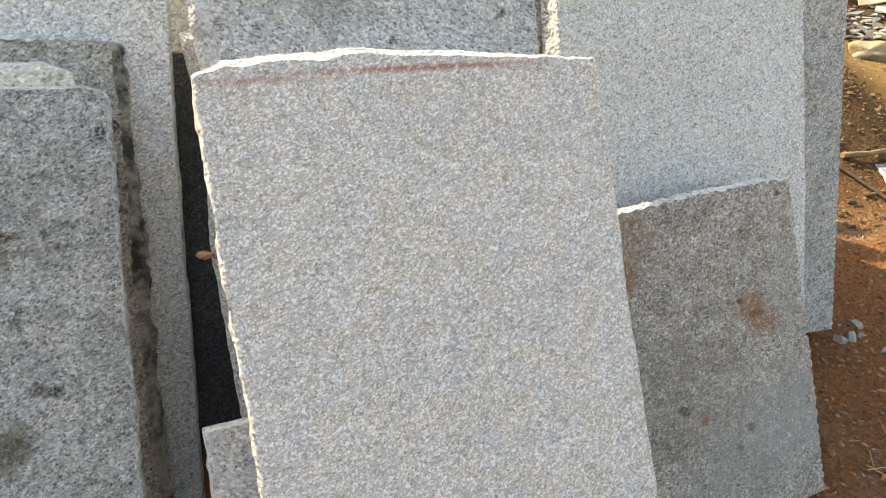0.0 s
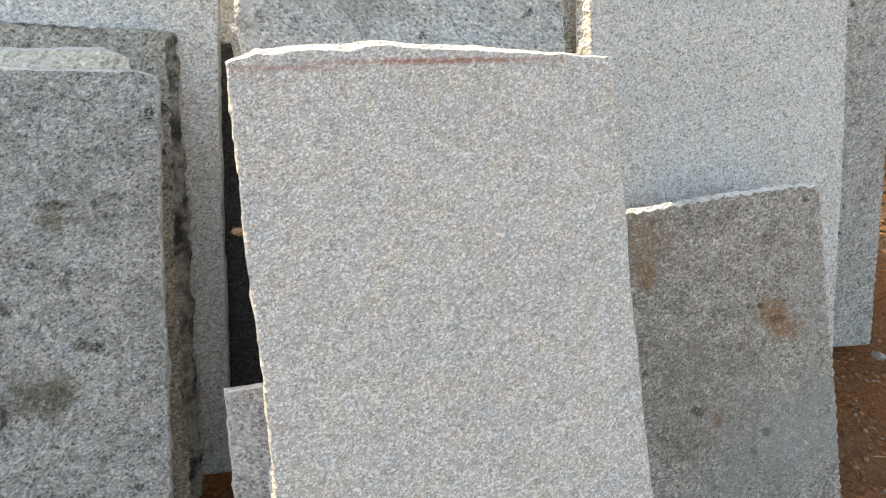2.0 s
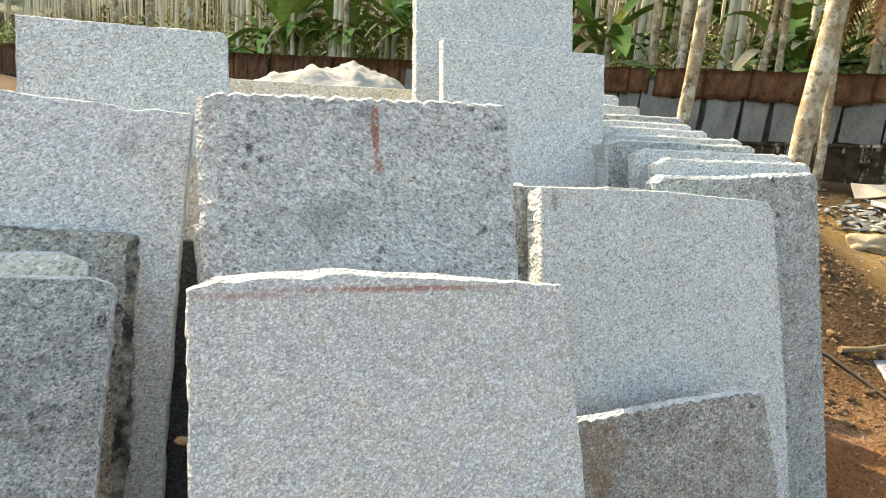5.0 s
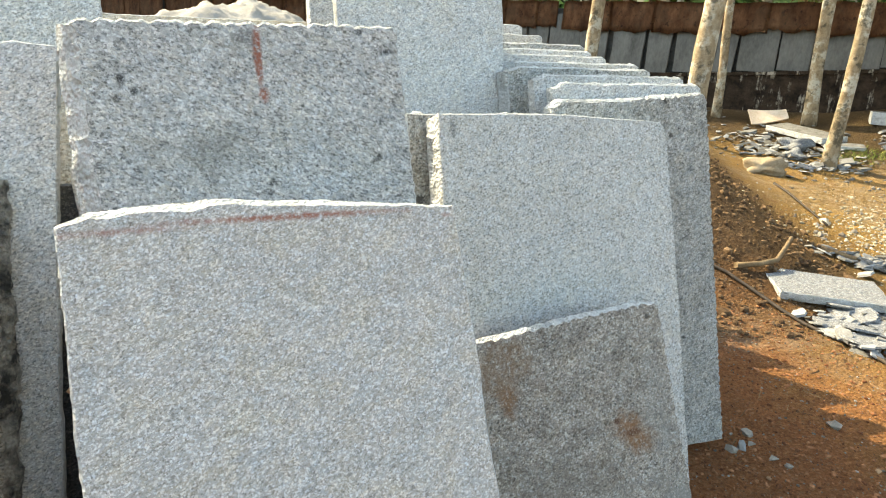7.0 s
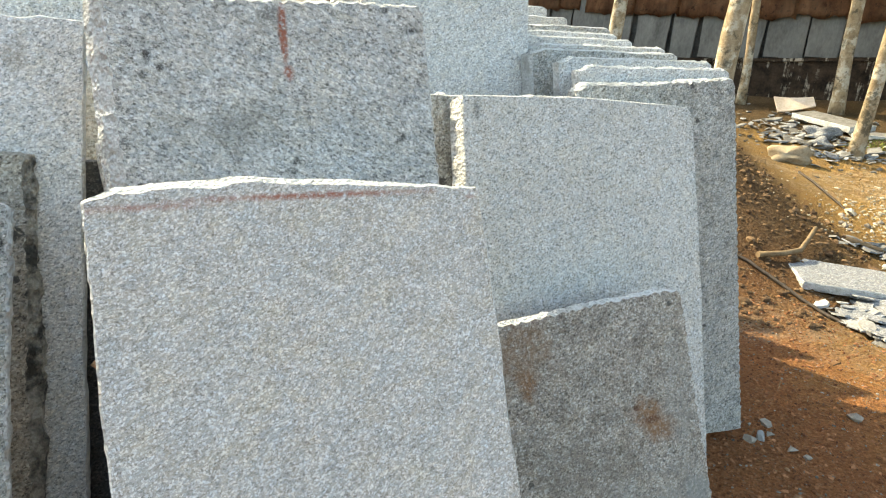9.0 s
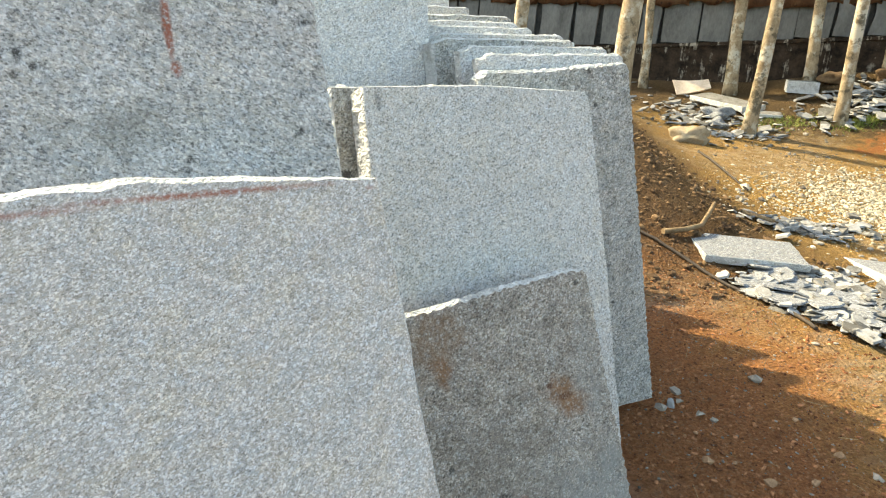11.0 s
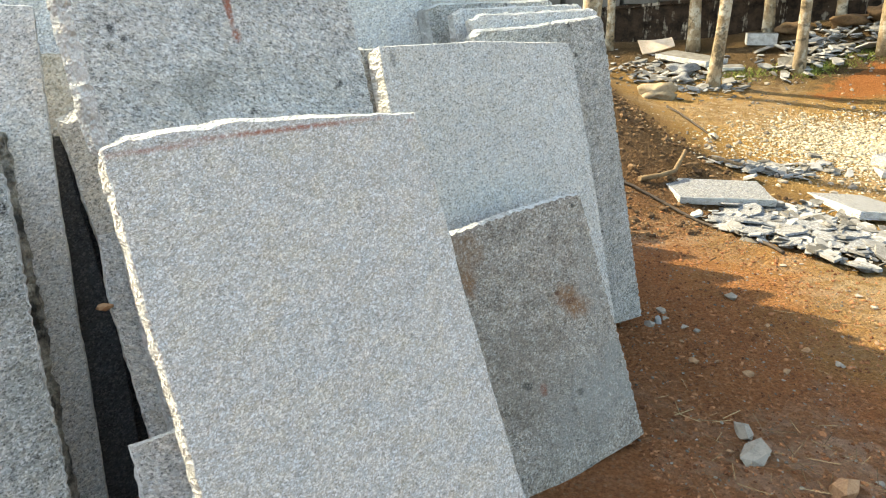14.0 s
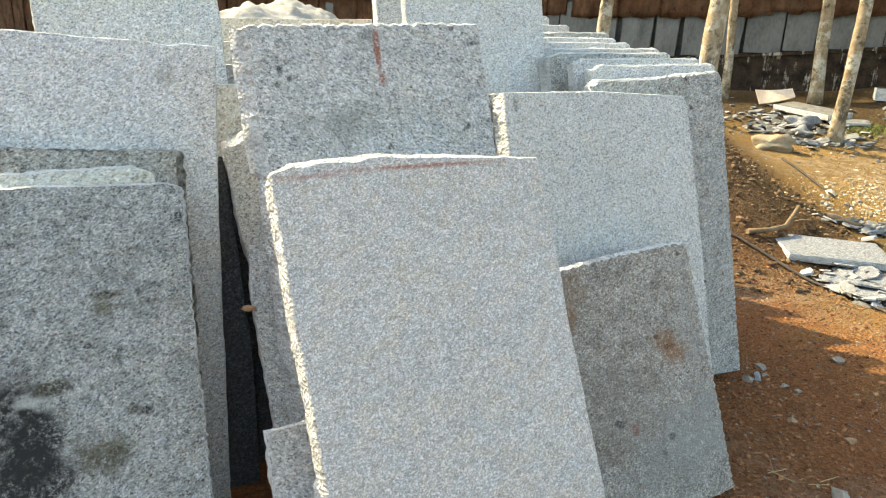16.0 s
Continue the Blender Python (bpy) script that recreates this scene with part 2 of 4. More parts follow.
m_mossy = granite("dark_lichened_granite", dark=(0.12, 0.122, 0.115), mid=(0.42, 0.42, 0.395), light=(0.76, 0.76, 0.73), grain=300, blotch=0.36, blotch_scale=15.0, blotch_tint=(0.12, 0.122, 0.1), pits=0.8, relief=1.2, marks=[
    (-0.45, 0.62, 0.09, 0.16, CRUST, 1.0, 0.35, 10, 0.35), (-0.43, 0.52, 0.1, 0.09, CRUST, 1.0, 0.5, 16, 0.4), (-0.41, 0.6, 0.07, 0.1, CRUST, 1.0, 0.8, 26, 0.4), (-0.428, 0.692, 0.024, 0.022, PALE, 0.8, 0.6, 40, 0.5), (-0.395, 0.677, 0.026, 0.024, PALE, 0.8, 0.6, 40, 0.5),
    (-0.257, 0.889, 0.045, 0.014, OLIVE, 1.0, 0.6, 34, 0.6), (-0.265, 0.862, 0.035, 0.03, (0.13, 0.115, 0.06), 0.8, 0.8, 26, 0.7), (-0.375, 0.705, 0.05, 0.022, OLIVE, 1.0, 0.7, 30, 0.5), (-0.204, 0.626, 0.018, 0.013, CRUST, 1.0, 0.5, 44, 0.5), (-0.225, 0.631, 0.02, 0.014, OLIVE, 0.9, 0.7, 44, 0.5),
    (-0.298, 0.782, 0.012, 0.009, CRUST, 0.9, 0.5, 50, 0.5), (-0.296, 0.553, 0.075, 0.06, (0.12, 0.105, 0.06), 0.8, 0.9, 20, 0.7), (-0.083, 1.053, 0.012, 0.02, CRUST, 1.0, 0.5, 40, 0.5), (-0.2, 0.86, 0.16, 0.008, (0.13, 0.12, 0.08), 0.6, 0.7, 24, 0.6), (-0.29, 0.54, 0.06, 0.04, OLIVE, 0.7, 0.9, 24, 0.6), (-0.248, 0.749, 0.02, 0.012, OLIVE, 0.7, 0.7, 40, 0.5)])
m_dirty = granite("sooty_weathered_granite", dark=(0.1, 0.088, 0.072), mid=(0.42, 0.385, 0.335), light=(0.7, 0.665, 0.6), grain=250, blotch=0.36, blotch_scale=16.0, blotch_tint=(0.13, 0.115, 0.085), pits=0.92, relief=1.0)
m_tall = granite("clean_grey_granite", dark=(0.2, 0.205, 0.21), mid=(0.5, 0.495, 0.48), light=(0.8, 0.795, 0.78), grain=280, blotch=0.1, marks=[(-0.18, 1.24, 0.03, 0.06, (0.16, 0.13, 0.09), 0.55, 0.8, 24, 0.9)])
# near-black tone puts the deep shade between the slabs into the stone colour
m_shade = granite("shade_dark_granite", dark=(0.02, 0.022, 0.025), mid=(0.055, 0.06, 0.066), light=(0.13, 0.135, 0.14), grain=260, blotch=0.2, blotch_tint=(0.04, 0.04, 0.045), relief=0.25)
m_rowend = granite("grey_spotted_granite", dark=(0.13, 0.13, 0.125), mid=(0.43, 0.425, 0.4), light=(0.74, 0.735, 0.7), grain=240, blotch=0.38, blotch_scale=15.0, blotch_tint=(0.18, 0.176, 0.155), pits=0.85, relief=1.0)
m_beige = granite("yellowed_granite", dark=(0.26, 0.235, 0.19), mid=(0.52, 0.48, 0.41), light=(0.7, 0.66, 0.58), grain=200, blotch=0.35, blotch_tint=(0.28, 0.24, 0.16))
m_edge = rough_edge("split_granite_edge")
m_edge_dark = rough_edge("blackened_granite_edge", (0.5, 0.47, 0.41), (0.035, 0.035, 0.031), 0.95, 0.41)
m_chip = granite("bluish_offcut_granite", dark=(0.08, 0.085, 0.094), mid=(0.172, 0.18, 0.19), light=(0.34, 0.342, 0.345), grain=150, blotch=0.3, blotch_tint=(0.34, 0.3, 0.24))


def soil():
    n = Nodes("red_laterite_soil")
    v = n.obj
    big = n.noise(v, 0.9, 5, 0.6, 0.5)
    mid = n.noise(v, 7, 6, 0.65)
    fine = n.noise(v, 70, 5, 0.75)
    red = n.ramp(fine, (0.25, (0.145, 0.052, 0.02)), (0.55, (0.37, 0.148, 0.062)), (0.8, (0.56, 0.29, 0.15)))
    sand = n.ramp(fine, (0.25, (0.17, 0.09, 0.03)), (0.55, (0.37, 0.225, 0.08)), (0.8, (0.54, 0.39, 0.19)))
    # the trodden yard further out is sandy, the strip beside the slabs is red
    out = n.math("ADD", n.math("MULTIPLY", n.axis(v, 0), 0.9), n.math("MULTIPLY", n.axis(v, 1), -0.04))
    out = n.math("ADD", out, n.math("MULTIPLY", n.math("SUBTRACT", big, 0.5), 1.6))
    col = n.mix(n.ramp(n.math("DIVIDE", out, 5.0), (0.3, 0.0), (0.46, 1.0)), red, sand)
    gravel = n.cells(v, 22, "Color")
    near = n.ramp(n.math("ADD", n.noise(v, 0.7, 3), n.math("MULTIPLY", n.noise(v, 5, 3), 0.25)), (0.6, 0.0), (0.74, 1.0))
    col = n.mix(n.math("MULTIPLY", near, 0.3), col, n.ramp(n.axis(gravel, 0), (0.2, (0.2, 0.16, 0.11)), (0.8, (0.5, 0.45, 0.37))))
    col = n.mix(n.math("MULTIPLY", n.ramp(mid, (0.48, 0.0), (0.7, 1.0)), 0.4), col, (0.2, 0.085, 0.038))
    bank = n.math("MULTIPLY", n.ramp(n.math("DIVIDE", n.axis(v, 1), 10.0), (0.28, 0.0), (0.4, 1.0)), n.ramp(n.math("DIVIDE", n.axis(v, 0), 10.0), (0.31, 1.0), (0.39, 0.0)))
    col = n.mix(n.math("MULTIPLY", bank, 0.9), col, n.ramp(fine, (0.3, (0.045, 0.025, 0.012)), (0.75, (0.14, 0.083, 0.042))))
    # a spill of orange earth; soil at the far wall's foot darkened for shade
    ex = n.math("DIVIDE", n.math("SUBTRACT", n.axis(v, 0), 7.0), 1.25)
    ey = n.math("DIVIDE", n.math("SUBTRACT", n.axis(v, 1), 6.95), 0.42)
    spill = n.math("ADD", n.math("SQRT", n.math("ADD", n.math("MULTIPLY", ex, ex), n.math("MULTIPLY", ey, ey))), n.math("MULTIPLY", n.math("SUBTRACT", mid, 0.5), 1.6))
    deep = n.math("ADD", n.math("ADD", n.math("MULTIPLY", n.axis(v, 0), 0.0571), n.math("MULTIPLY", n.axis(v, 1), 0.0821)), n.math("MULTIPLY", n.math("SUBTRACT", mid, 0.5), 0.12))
    # dark brown that paints in the shade of wall and trees
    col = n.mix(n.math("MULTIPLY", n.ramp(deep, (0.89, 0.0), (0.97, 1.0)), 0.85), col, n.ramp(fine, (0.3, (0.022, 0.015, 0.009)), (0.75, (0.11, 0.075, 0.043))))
    col = n.mix(n.math("MULTIPLY", n.ramp(spill, (0.7, 1.0), (1.0, 0.0)), 0.9), col, n.ramp(fine, (0.3, (0.22, 0.07, 0.02)), (0.75, (0.42, 0.17, 0.06))))
    crumb = n.noise(v, 230, 4, 0.75)
    col = n.mix(0.6, col, n.ramp(crumb, (0.36, 0.55), (0.48, 1.0)), "MULTIPLY")
    grit = n.cells(v, 120, "Color")
    col = n.mix(n.math("MULTIPLY", n.ramp(n.axis(grit, 1), (0.88, 0.0), (0.95, 1.0)), 0.3), col, (0.36, 0.24, 0.15))
    n.bump(n.math("ADD", n.math("MULTIPLY", mid, 1.5), n.math("ADD", fine, n.math("MULTIPLY", n.cells(v, 45, "Distance"), 0.7))), 1.0, 0.045)
    return n.done(col, 0.95, 0, 0.1)


def simple(name, a, b, scale, rough=0.8, bump=0.4, dist=0.01, stretch=(1, 1, 1), isle=0.0, metal=0.0):
    """Two tones in fine and coarse grain, varied from piece to piece."""
    n = Nodes(name)
    v = n.scaled(n.shift(), stretch)
    g = n.math("ADD", n.math("MULTIPLY", n.noise(v, scale, 5, 0.65), 0.6), n.math("MULTIPLY", n.noise(v, scale * 7, 4, 0.7), 0.4))
    if isle:
        g = n.math("ADD", g, n.math("MULTIPLY", n.math("SUBTRACT", n.isle, 0.5), isle))
    col = n.ramp(g, (0.32, a), (0.66, b))
    n.bump(g, bump, dist)
    return n.done(col, rough, metal, 0.25)


m_soil = soil()
m_stone = simple("field_stone", (0.09, 0.075, 0.06), (0.3, 0.265, 0.22), 25, 0.9, 0.6, isle=0.35)
m_clod = simple("soil_clod", (0.13, 0.048, 0.02), (0.36, 0.16, 0.075), 30, 0.95, 0.6, isle=0.6)
m_bank = simple("bank_clod", (0.055, 0.031, 0.016), (0.17, 0.105, 0.056), 30, 0.95, 0.6, isle=0.4)
m_gravel = simple("yard_gravel", (0.2, 0.165, 0.105), (0.52, 0.455, 0.34), 30, 0.9, 0.4, isle=0.4)
m_boulder = simple("tan_weathered_stone", (0.17, 0.125, 0.075), (0.38, 0.31, 0.215), 9, 0.9, 0.8, 0.02)
m_flake = simple("granite_flake", (0.09, 0.085, 0.075), (0.3, 0.3, 0.295), 14, 0.8, 0.4, isle=0.4)
def palm_bark():
    n = Nodes("palm_bark")
    v = n.shift()
    col = n.ramp(n.noise(n.scaled(v, (1, 1, 0.7)), 13, 7, 0.72), (0.35, (0.17, 0.12, 0.07)), (0.65, (0.36, 0.285, 0.19)))
    col = n.mix(n.ramp(n.noise(v, 4.2, 6, 0.7), (0.5, 0.0), (0.58, 1.0)), col, (0.44, 0.4, 0.32))
    col = n.mix(n.math("MULTIPLY", n.ramp(n.noise(v, 6.5, 5, 0.7), (0.54, 0.0), (0.62, 1.0)), 0.8), col, (0.06, 0.052, 0.035))
    n.bump(n.noise(n.scaled(v, (0.6, 0.6, 3)), 9, 5, 0.7), 0.5, 0.015)
    return n.done(col, 0.9, 0, 0.15)


m_bark = palm_bark()
m_bark2 = simple("thin_palm_bark", (0.22, 0.185, 0.125), (0.54, 0.48, 0.37), 7, 0.9, 0.5, isle=0.5)
m_green = simple("banana_leaf", (0.08, 0.16, 0.03), (0.26, 0.38, 0.1), 3, 0.5, 0.3, stretch=(1, 6, 1), isle=0.5)
m_yellow = simple("yellowing_leaf", (0.22, 0.2, 0.03), (0.42, 0.4, 0.09), 3, 0.55, 0.3, isle=0.4)
m_stem = simple("banana_stem", (0.09, 0.1, 0.035), (0.24, 0.22, 0.09), 6, 0.6, 0.3, stretch=(4, 4, 0.6))
m_dry = simple("dry_leaf", (0.2, 0.15, 0.08), (0.46, 0.37, 0.23), 3, 0.9, 0.3, isle=0.7)
m_orange = simple("dead_palm_leaf", (0.14, 0.06, 0.02), (0.45, 0.24, 0.09), 5, 0.85, 0.3, isle=0.6)
m_straw = simple("old_straw", (0.1, 0.06, 0.03), (0.36, 0.25, 0.13), 9, 0.9, 0.3, isle=0.7)
m_bush = simple("undergrowth_leaf", (0.045, 0.085, 0.018), (0.21, 0.25, 0.065), 2, 0.7, 0.3, isle=0.8)
m_far = simple("far_woodland", (0.04, 0.045, 0.025), (0.2, 0.19, 0.12), 0.6, 0.95, 0.5, 0.3, stretch=(3, 3, 0.5))
def rusty_sheet():
    n = Nodes("rusty_sheet_metal")
    v = n.shift()
    col = n.ramp(n.noise(n.scaled(v, (1, 1, 0.5)), 5, 7, 0.7), (0.34, (0.07, 0.032, 0.016)), (0.52, (0.15, 0.07, 0.036)), (0.68, (0.25, 0.13, 0.07)))
    col = n.mix(n.math("MULTIPLY", n.ramp(n.noise(v, 11, 6, 0.75), (0.56, 0.0), (0.64, 1.0)), 0.8), col, (0.028, 0.017, 0.012))
    col = n.mix(n.math("MULTIPLY", n.ramp(n.noise(v, 2.3, 4, 0.6), (0.5, 0.0), (0.6, 1.0)), 0.25), col, (0.17, 0.115, 0.075))
    n.bump(n.noise(v, 20, 5, 0.7), 0.4, 0.01)
    return n.done(col, 0.9, 0, 0.2)


m_rust = rusty_sheet()
def stained_wall():
    n = Nodes("water_stained_masonry")
    v = n.obj
    col = n.ramp(n.noise(v, 6, 7, 0.7), (0.35, (0.012, 0.009, 0.007)), (0.66, (0.062, 0.043, 0.03)))
    run = n.math("MULTIPLY", n.noise(n.scaled(v, (8, 8, 0.45)), 1.5, 5, 0.65), n.noise(v, 3.5, 5, 0.7))
    col = n.mix(n.math("MULTIPLY", n.ramp(run, (0.29, 0.0), (0.36, 1.0)), 0.8), col, (0.4, 0.36, 0.3))
    n.bump(n.noise(v, 18, 6, 0.7), 0.8, 0.03)
    return n.done(col, 0.95, 0, 0.1)


m_plinth = stained_wall()
m_gap = simple("dark_grey_stone", (0.03, 0.03, 0.028), (0.085, 0.083, 0.078), 5, 0.9, 0.4)
m_panel = simple("pale_grey_stone_panel", (0.065, 0.065, 0.06), (0.165, 0.163, 0.154), 2.6, 0.85, 0.3, stretch=(1.6, 1, 0.7))
m_heap = simple("stone_dust", (0.2, 0.187, 0.165), (0.37, 0.35, 0.318), 9, 0.95, 0.6)
m_board = simple("bleached_board", (0.42, 0.31, 0.22), (0.66, 0.55, 0.44), 6, 0.7, 0.3)
m_wood = simple("dry_twig", (0.1, 0.065, 0.035), (0.27, 0.19, 0.11), 30, 0.9, 0.4)
m_hose = simple("dull_black_hose", (0.02, 0.018, 0.016), (0.08, 0.06, 0.045), 30, 0.7, 0.2)
m_grass = simple("short_grass", (0.07, 0.11, 0.02), (0.25, 0.27, 0.07), 8, 0.8, 0.2, isle=0.6)
m_clay = simple("fired_clay", (0.16, 0.08, 0.04), (0.42, 0.26, 0.15), 20, 0.9, 0.5)


# ---------------------------------------------------------------- mesh helpers
def mesh_from(name, bm, *mats):
    me = bpy.data.meshes.new(name)
    bm.to_mesh(me)
    bm.free()
    for m in mats:
        me.materials.append(m)
    return me


def part(name, bm, material, parent, label=""):
    ob = new(name, mesh_from(name, bm, material))
    ob.parent = parent
    return tagged(ob, label=label)


def thing(name, bm, mats, label, category, m=None, group="", kind=""):
    ob = new(name, mesh_from(name, bm, *mats))
    if m is not None:
        ob.matrix_world = m
    return tagged(ob, label, category, group, kind)


def n1(x, s=0.0):
    return noise.noise(Vector((x, s * 7.31, s * 3.17)))


def softplus(a, k):
    return a if a * k > 40 else math.log1p(math.exp(a * k)) / k


def ground_z(x, y, fine=True):
    """The lie of the land: falls a little to the right, rises to the far wall, with a bank beside the standing row."""
    q = 0.5 * x + 0.86 * y
    z = -0.02 - 0.07 * softplus(min(x, 6.0) - 1.0, 6) - 0.015 * (max(-3.0, min(y, 6.0)) - 1.3) + 0.14 * (softplus(q - 5.6, 2.5) - softplus(q - 13.5, 2.5))
    up = max(0.0, min(1.0, (y - 3.3) / 1.9))
    up = up * up * (3 - 2 * up) * math.exp(-max(0.0, y - 8.0) ** 2)
    z += 0.52 * up * math.exp(-(max(0.0, x - 2.15 - 0.12 * max(0.0, y - 4.5)) / 0.8) ** 2)
    # the yard climbs towards the far end of the wall
    w = max(0.0, min(1.0, (0.571 * x + 0.821 * y - 8.6) / 2.6))
    z += w * w * (3 - 2 * w) * 0.22 * (softplus(x - 5.0, 2.5) - softplus(x - 9.0, 2.5))
    if fine:
        k = max(0.0, min(1.0, (x - 0.2) / 0.8))
        z += k * (0.018 * noise.noise(Vector((x * 2.1, y * 2.1, 0))) + 0.009 * noise.noise(Vector((x * 7, y * 7, 3))) + 0.004 * noise.noise(Vector((x * 22, y * 22, 5))))
    return z


def slab_mesh(outline, th, seed, chip=0.004, wear=(), teeth=(), ragged=0.0025, step=0.012, belly=0.004, flare=()):
    """A slab with its face at y = 0. outline: corners (u, v) clockwise from the top left; wear: chip size by edge; teeth: edges with drill scallops."""
    pts, chips, flares, bites = [], [], [], []
    m = len(outline)
    for i in range(m):
        a, b = Vector(outline[i]), Vector(outline[(i + 1) % m])
        d = b - a
        ln = d.length
        k = max(2, int(ln / step))
        nrm = Vector((-d.y, d.x)).normalized()
        c = wear[i] if i < len(wear) else chip
        for j in range(k):
            s = j / k
            fade = min(1.0, 6 * s, 6 * (1 - s)) if k > 6 else 0.3
            off = ragged * (n1(s * ln * 26, seed + i) + 0.6 * n1(s * ln * 75, seed + i + 40))
            off += ragged * 1.6 * n1(s * ln * 5, seed + i + 80) * fade
            bite = 0.0075 * (abs(math.sin(s * ln * math.pi / (0.02 + 0.002 * n1(i, seed)) + 0.7 * n1(s * ln * 9, seed + 60))) - 0.5) if i in teeth else 0.0
            off += bite
            bites.append(bite)
            pts.append(a + d * s + nrm * off)
            flares.append(flare[i] if i < len(flare) else 0.0)
            chips.append((c * (0.75 + 0.4 * n1(s * ln * 11, seed + i + 9) + 0.55 * n1(s * ln * 48, seed + i + 3)), nrm))
    k = len(pts)
    sizes = [max(0.0008, c[0]) for c in chips]
    sizes = [sum(sizes[(i + j) % k] for j in (-2, -1, 0, 1, 2)) / 5 for i in range(k)]
    chips = [(c, chips[i][1]) for i, c in enumerate(sizes)]
    bm = bmesh.new()
    rings = []
    for r, (y, inset) in enumerate(((0.0, 1.0), (0.9, 0.0), (0.4, -1), (0.72, -1), (1.0, 0.4))):
        ring = []
        for i, p in enumerate(pts):
            c, nrm = chips[i]
            nn = (chips[i - 1][1] + nrm + chips[(i + 1) % k][1]).normalized()
            c = max(0.0008, c)
            if r == 0:
                q, yy = p - nn * c, 0.0
            elif r == 1:
                q, yy = p, min(c * 1.15, th * 0.6)
            elif r == 4:
                q, yy = p + nn * (flares[i] - bites[i] - 0.003), th
            else:
                q, yy = p + nn * (-bites[i] * 0.9 + flares[i] * min(1.0, y * 1.3) + belly * (noise.noise(Vector((p.x * 24, p.y * 24, seed + r * 3.3))) + 0.8 * noise.noise(Vector((p.x * 70, p.y * 70, seed + r * 5.1))))), th * y
            ring.append(bm.verts.new((q.x, yy, q.y)))
        rings.append(ring)
    for r in range(4):
        for i in range(k):
            f = bm.faces.new((rings[r][i], rings[r + 1][i], rings[r + 1][(i + 1) % k], rings[r][(i + 1) % k]))
            f.material_index = 1
            f.smooth = False
    bm.faces.new(rings[0][::-1])
    bm.faces.new(rings[4])
    bmesh.ops.recalc_face_normals(bm, faces=bm.faces)
    return bm


def slab(label, yaw, lean, d, outline, th, face, edge=None, group="leaning granite slabs", name="granite_plate", **kw):
    """A slab that stands on its lower edge: yaw turns it, lean tips its top away, d is how far out its foot line lies."""
    slab.count += 1
    bm = slab_mesh(outline, th, slab.count * 1.7, **kw)
    a = radians(yaw)
    m = pose(-math.sin(a) * d, math.cos(a) * d, 0) @ pose(0, 0, 0, 0, 0, yaw) @ pose(0, 0, 0, -lean, 0, 0)
    return thing(name, bm, (face, edge or m_edge), label, "stone plate", m, group)


slab.count = 0


def blob(bm, c, r, seed, squash=(1, 1, 1), rot=0.0, level=1, jit=0.35):
    """A broken stone added to bm."""
    got = bmesh.ops.create_icosphere(bm, subdivisions=level, radius=1.0)["verts"]
    rz = Matrix.Rotation(rot, 3, "Z")
    for v in got:
        k = 1 + jit * noise.noise(v.co * 1.3 + Vector((seed * 3.1, seed, 0)))
        p = rz @ Vector((v.co.x * squash[0], v.co.y * squash[1], v.co.z * squash[2]))
        v.co = Vector(c) + p * r * k


def tube(bm, pts, radii, sides=8):
    rings = []
    for i, p in enumerate(pts):
        p = Vector(p)
        t = (Vector(pts[min(i + 1, len(pts) - 1)]) - Vector(pts[max(i - 1, 0)])).normalized()
        a = t.cross(Vector((0.31, 0.95, 0.1))).normalized()
        b = t.cross(a)
        rings.append([bm.verts.new(p + (a * math.cos(2 * math.pi * k / sides) + b * math.sin(2 * math.pi * k / sides)) * radii[i]) for k in range(sides)])
    for r in range(len(rings) - 1):
        for k in range(sides):
            bm.faces.new((rings[r][k], rings[r][(k + 1) % sides], rings[r + 1][(k + 1) % sides], rings[r + 1][k])).smooth = True
    bm.faces.new(rings[0][::-1])
    bm.faces.new(rings[-1])


# ---------------------------------------------------------------- ground
def build_ground():
    def axis(lo, a, b, hi, step):
        inner = list(np.arange(a, b + 1e-6, step))
        left, s, x = [], step, a
        while x > lo:
            s *= 1.35
            x -= s
            left.append(x)
        right, s, x = [], step, b
        while x < hi:
            s *= 1.35
            x += s
            right.append(x)
        return left[::-1] + inner + right
    xs = axis(-900, 0.2, 5.4, 900, 0.03)
    ys = axis(-900, -0.4, 6.6, 900, 0.03)
    verts = [(x, y, ground_z(x, y, -1 < x < 12 and -3 < y < 14)) for y in ys for x in xs]
    w = len(xs)
    faces = [(j * w + i, j * w + i + 1, (j + 1) * w + i + 1, (j + 1) * w + i) for j in range(len(ys) - 1) for i in range(w - 1)]
    me = bpy.data.meshes.new("ground")
    me.from_pydata(verts, [], faces)
    me.materials.append(m_soil)
    me.polygons.foreach_set("use_smooth", [True] * len(faces))
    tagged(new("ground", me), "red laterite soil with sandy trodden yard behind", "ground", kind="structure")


build_ground()

# ---------------------------------------------------------------- standing slabs, front group
slab("pale grey granite slab with red painted line, leaning in front", 22.1, 27.0, 0.402,
     [(0.032, 1.172), (0.075, 1.194), (0.25, 1.205), (0.40, 1.196), (0.648, 1.172), (0.656, 0.6), (0.674, -0.03), (0.085, -0.03), (0.058, 0.56)], 0.088, m_front,
     wear=(0.012, 0.019, 0.018, 0.013, 0.003, 0.003, 0.004, 0.004, 0.004), belly=0.005, flare=(0, 0, 0, 0, 0, 0, 0, 0.013, 0.004))
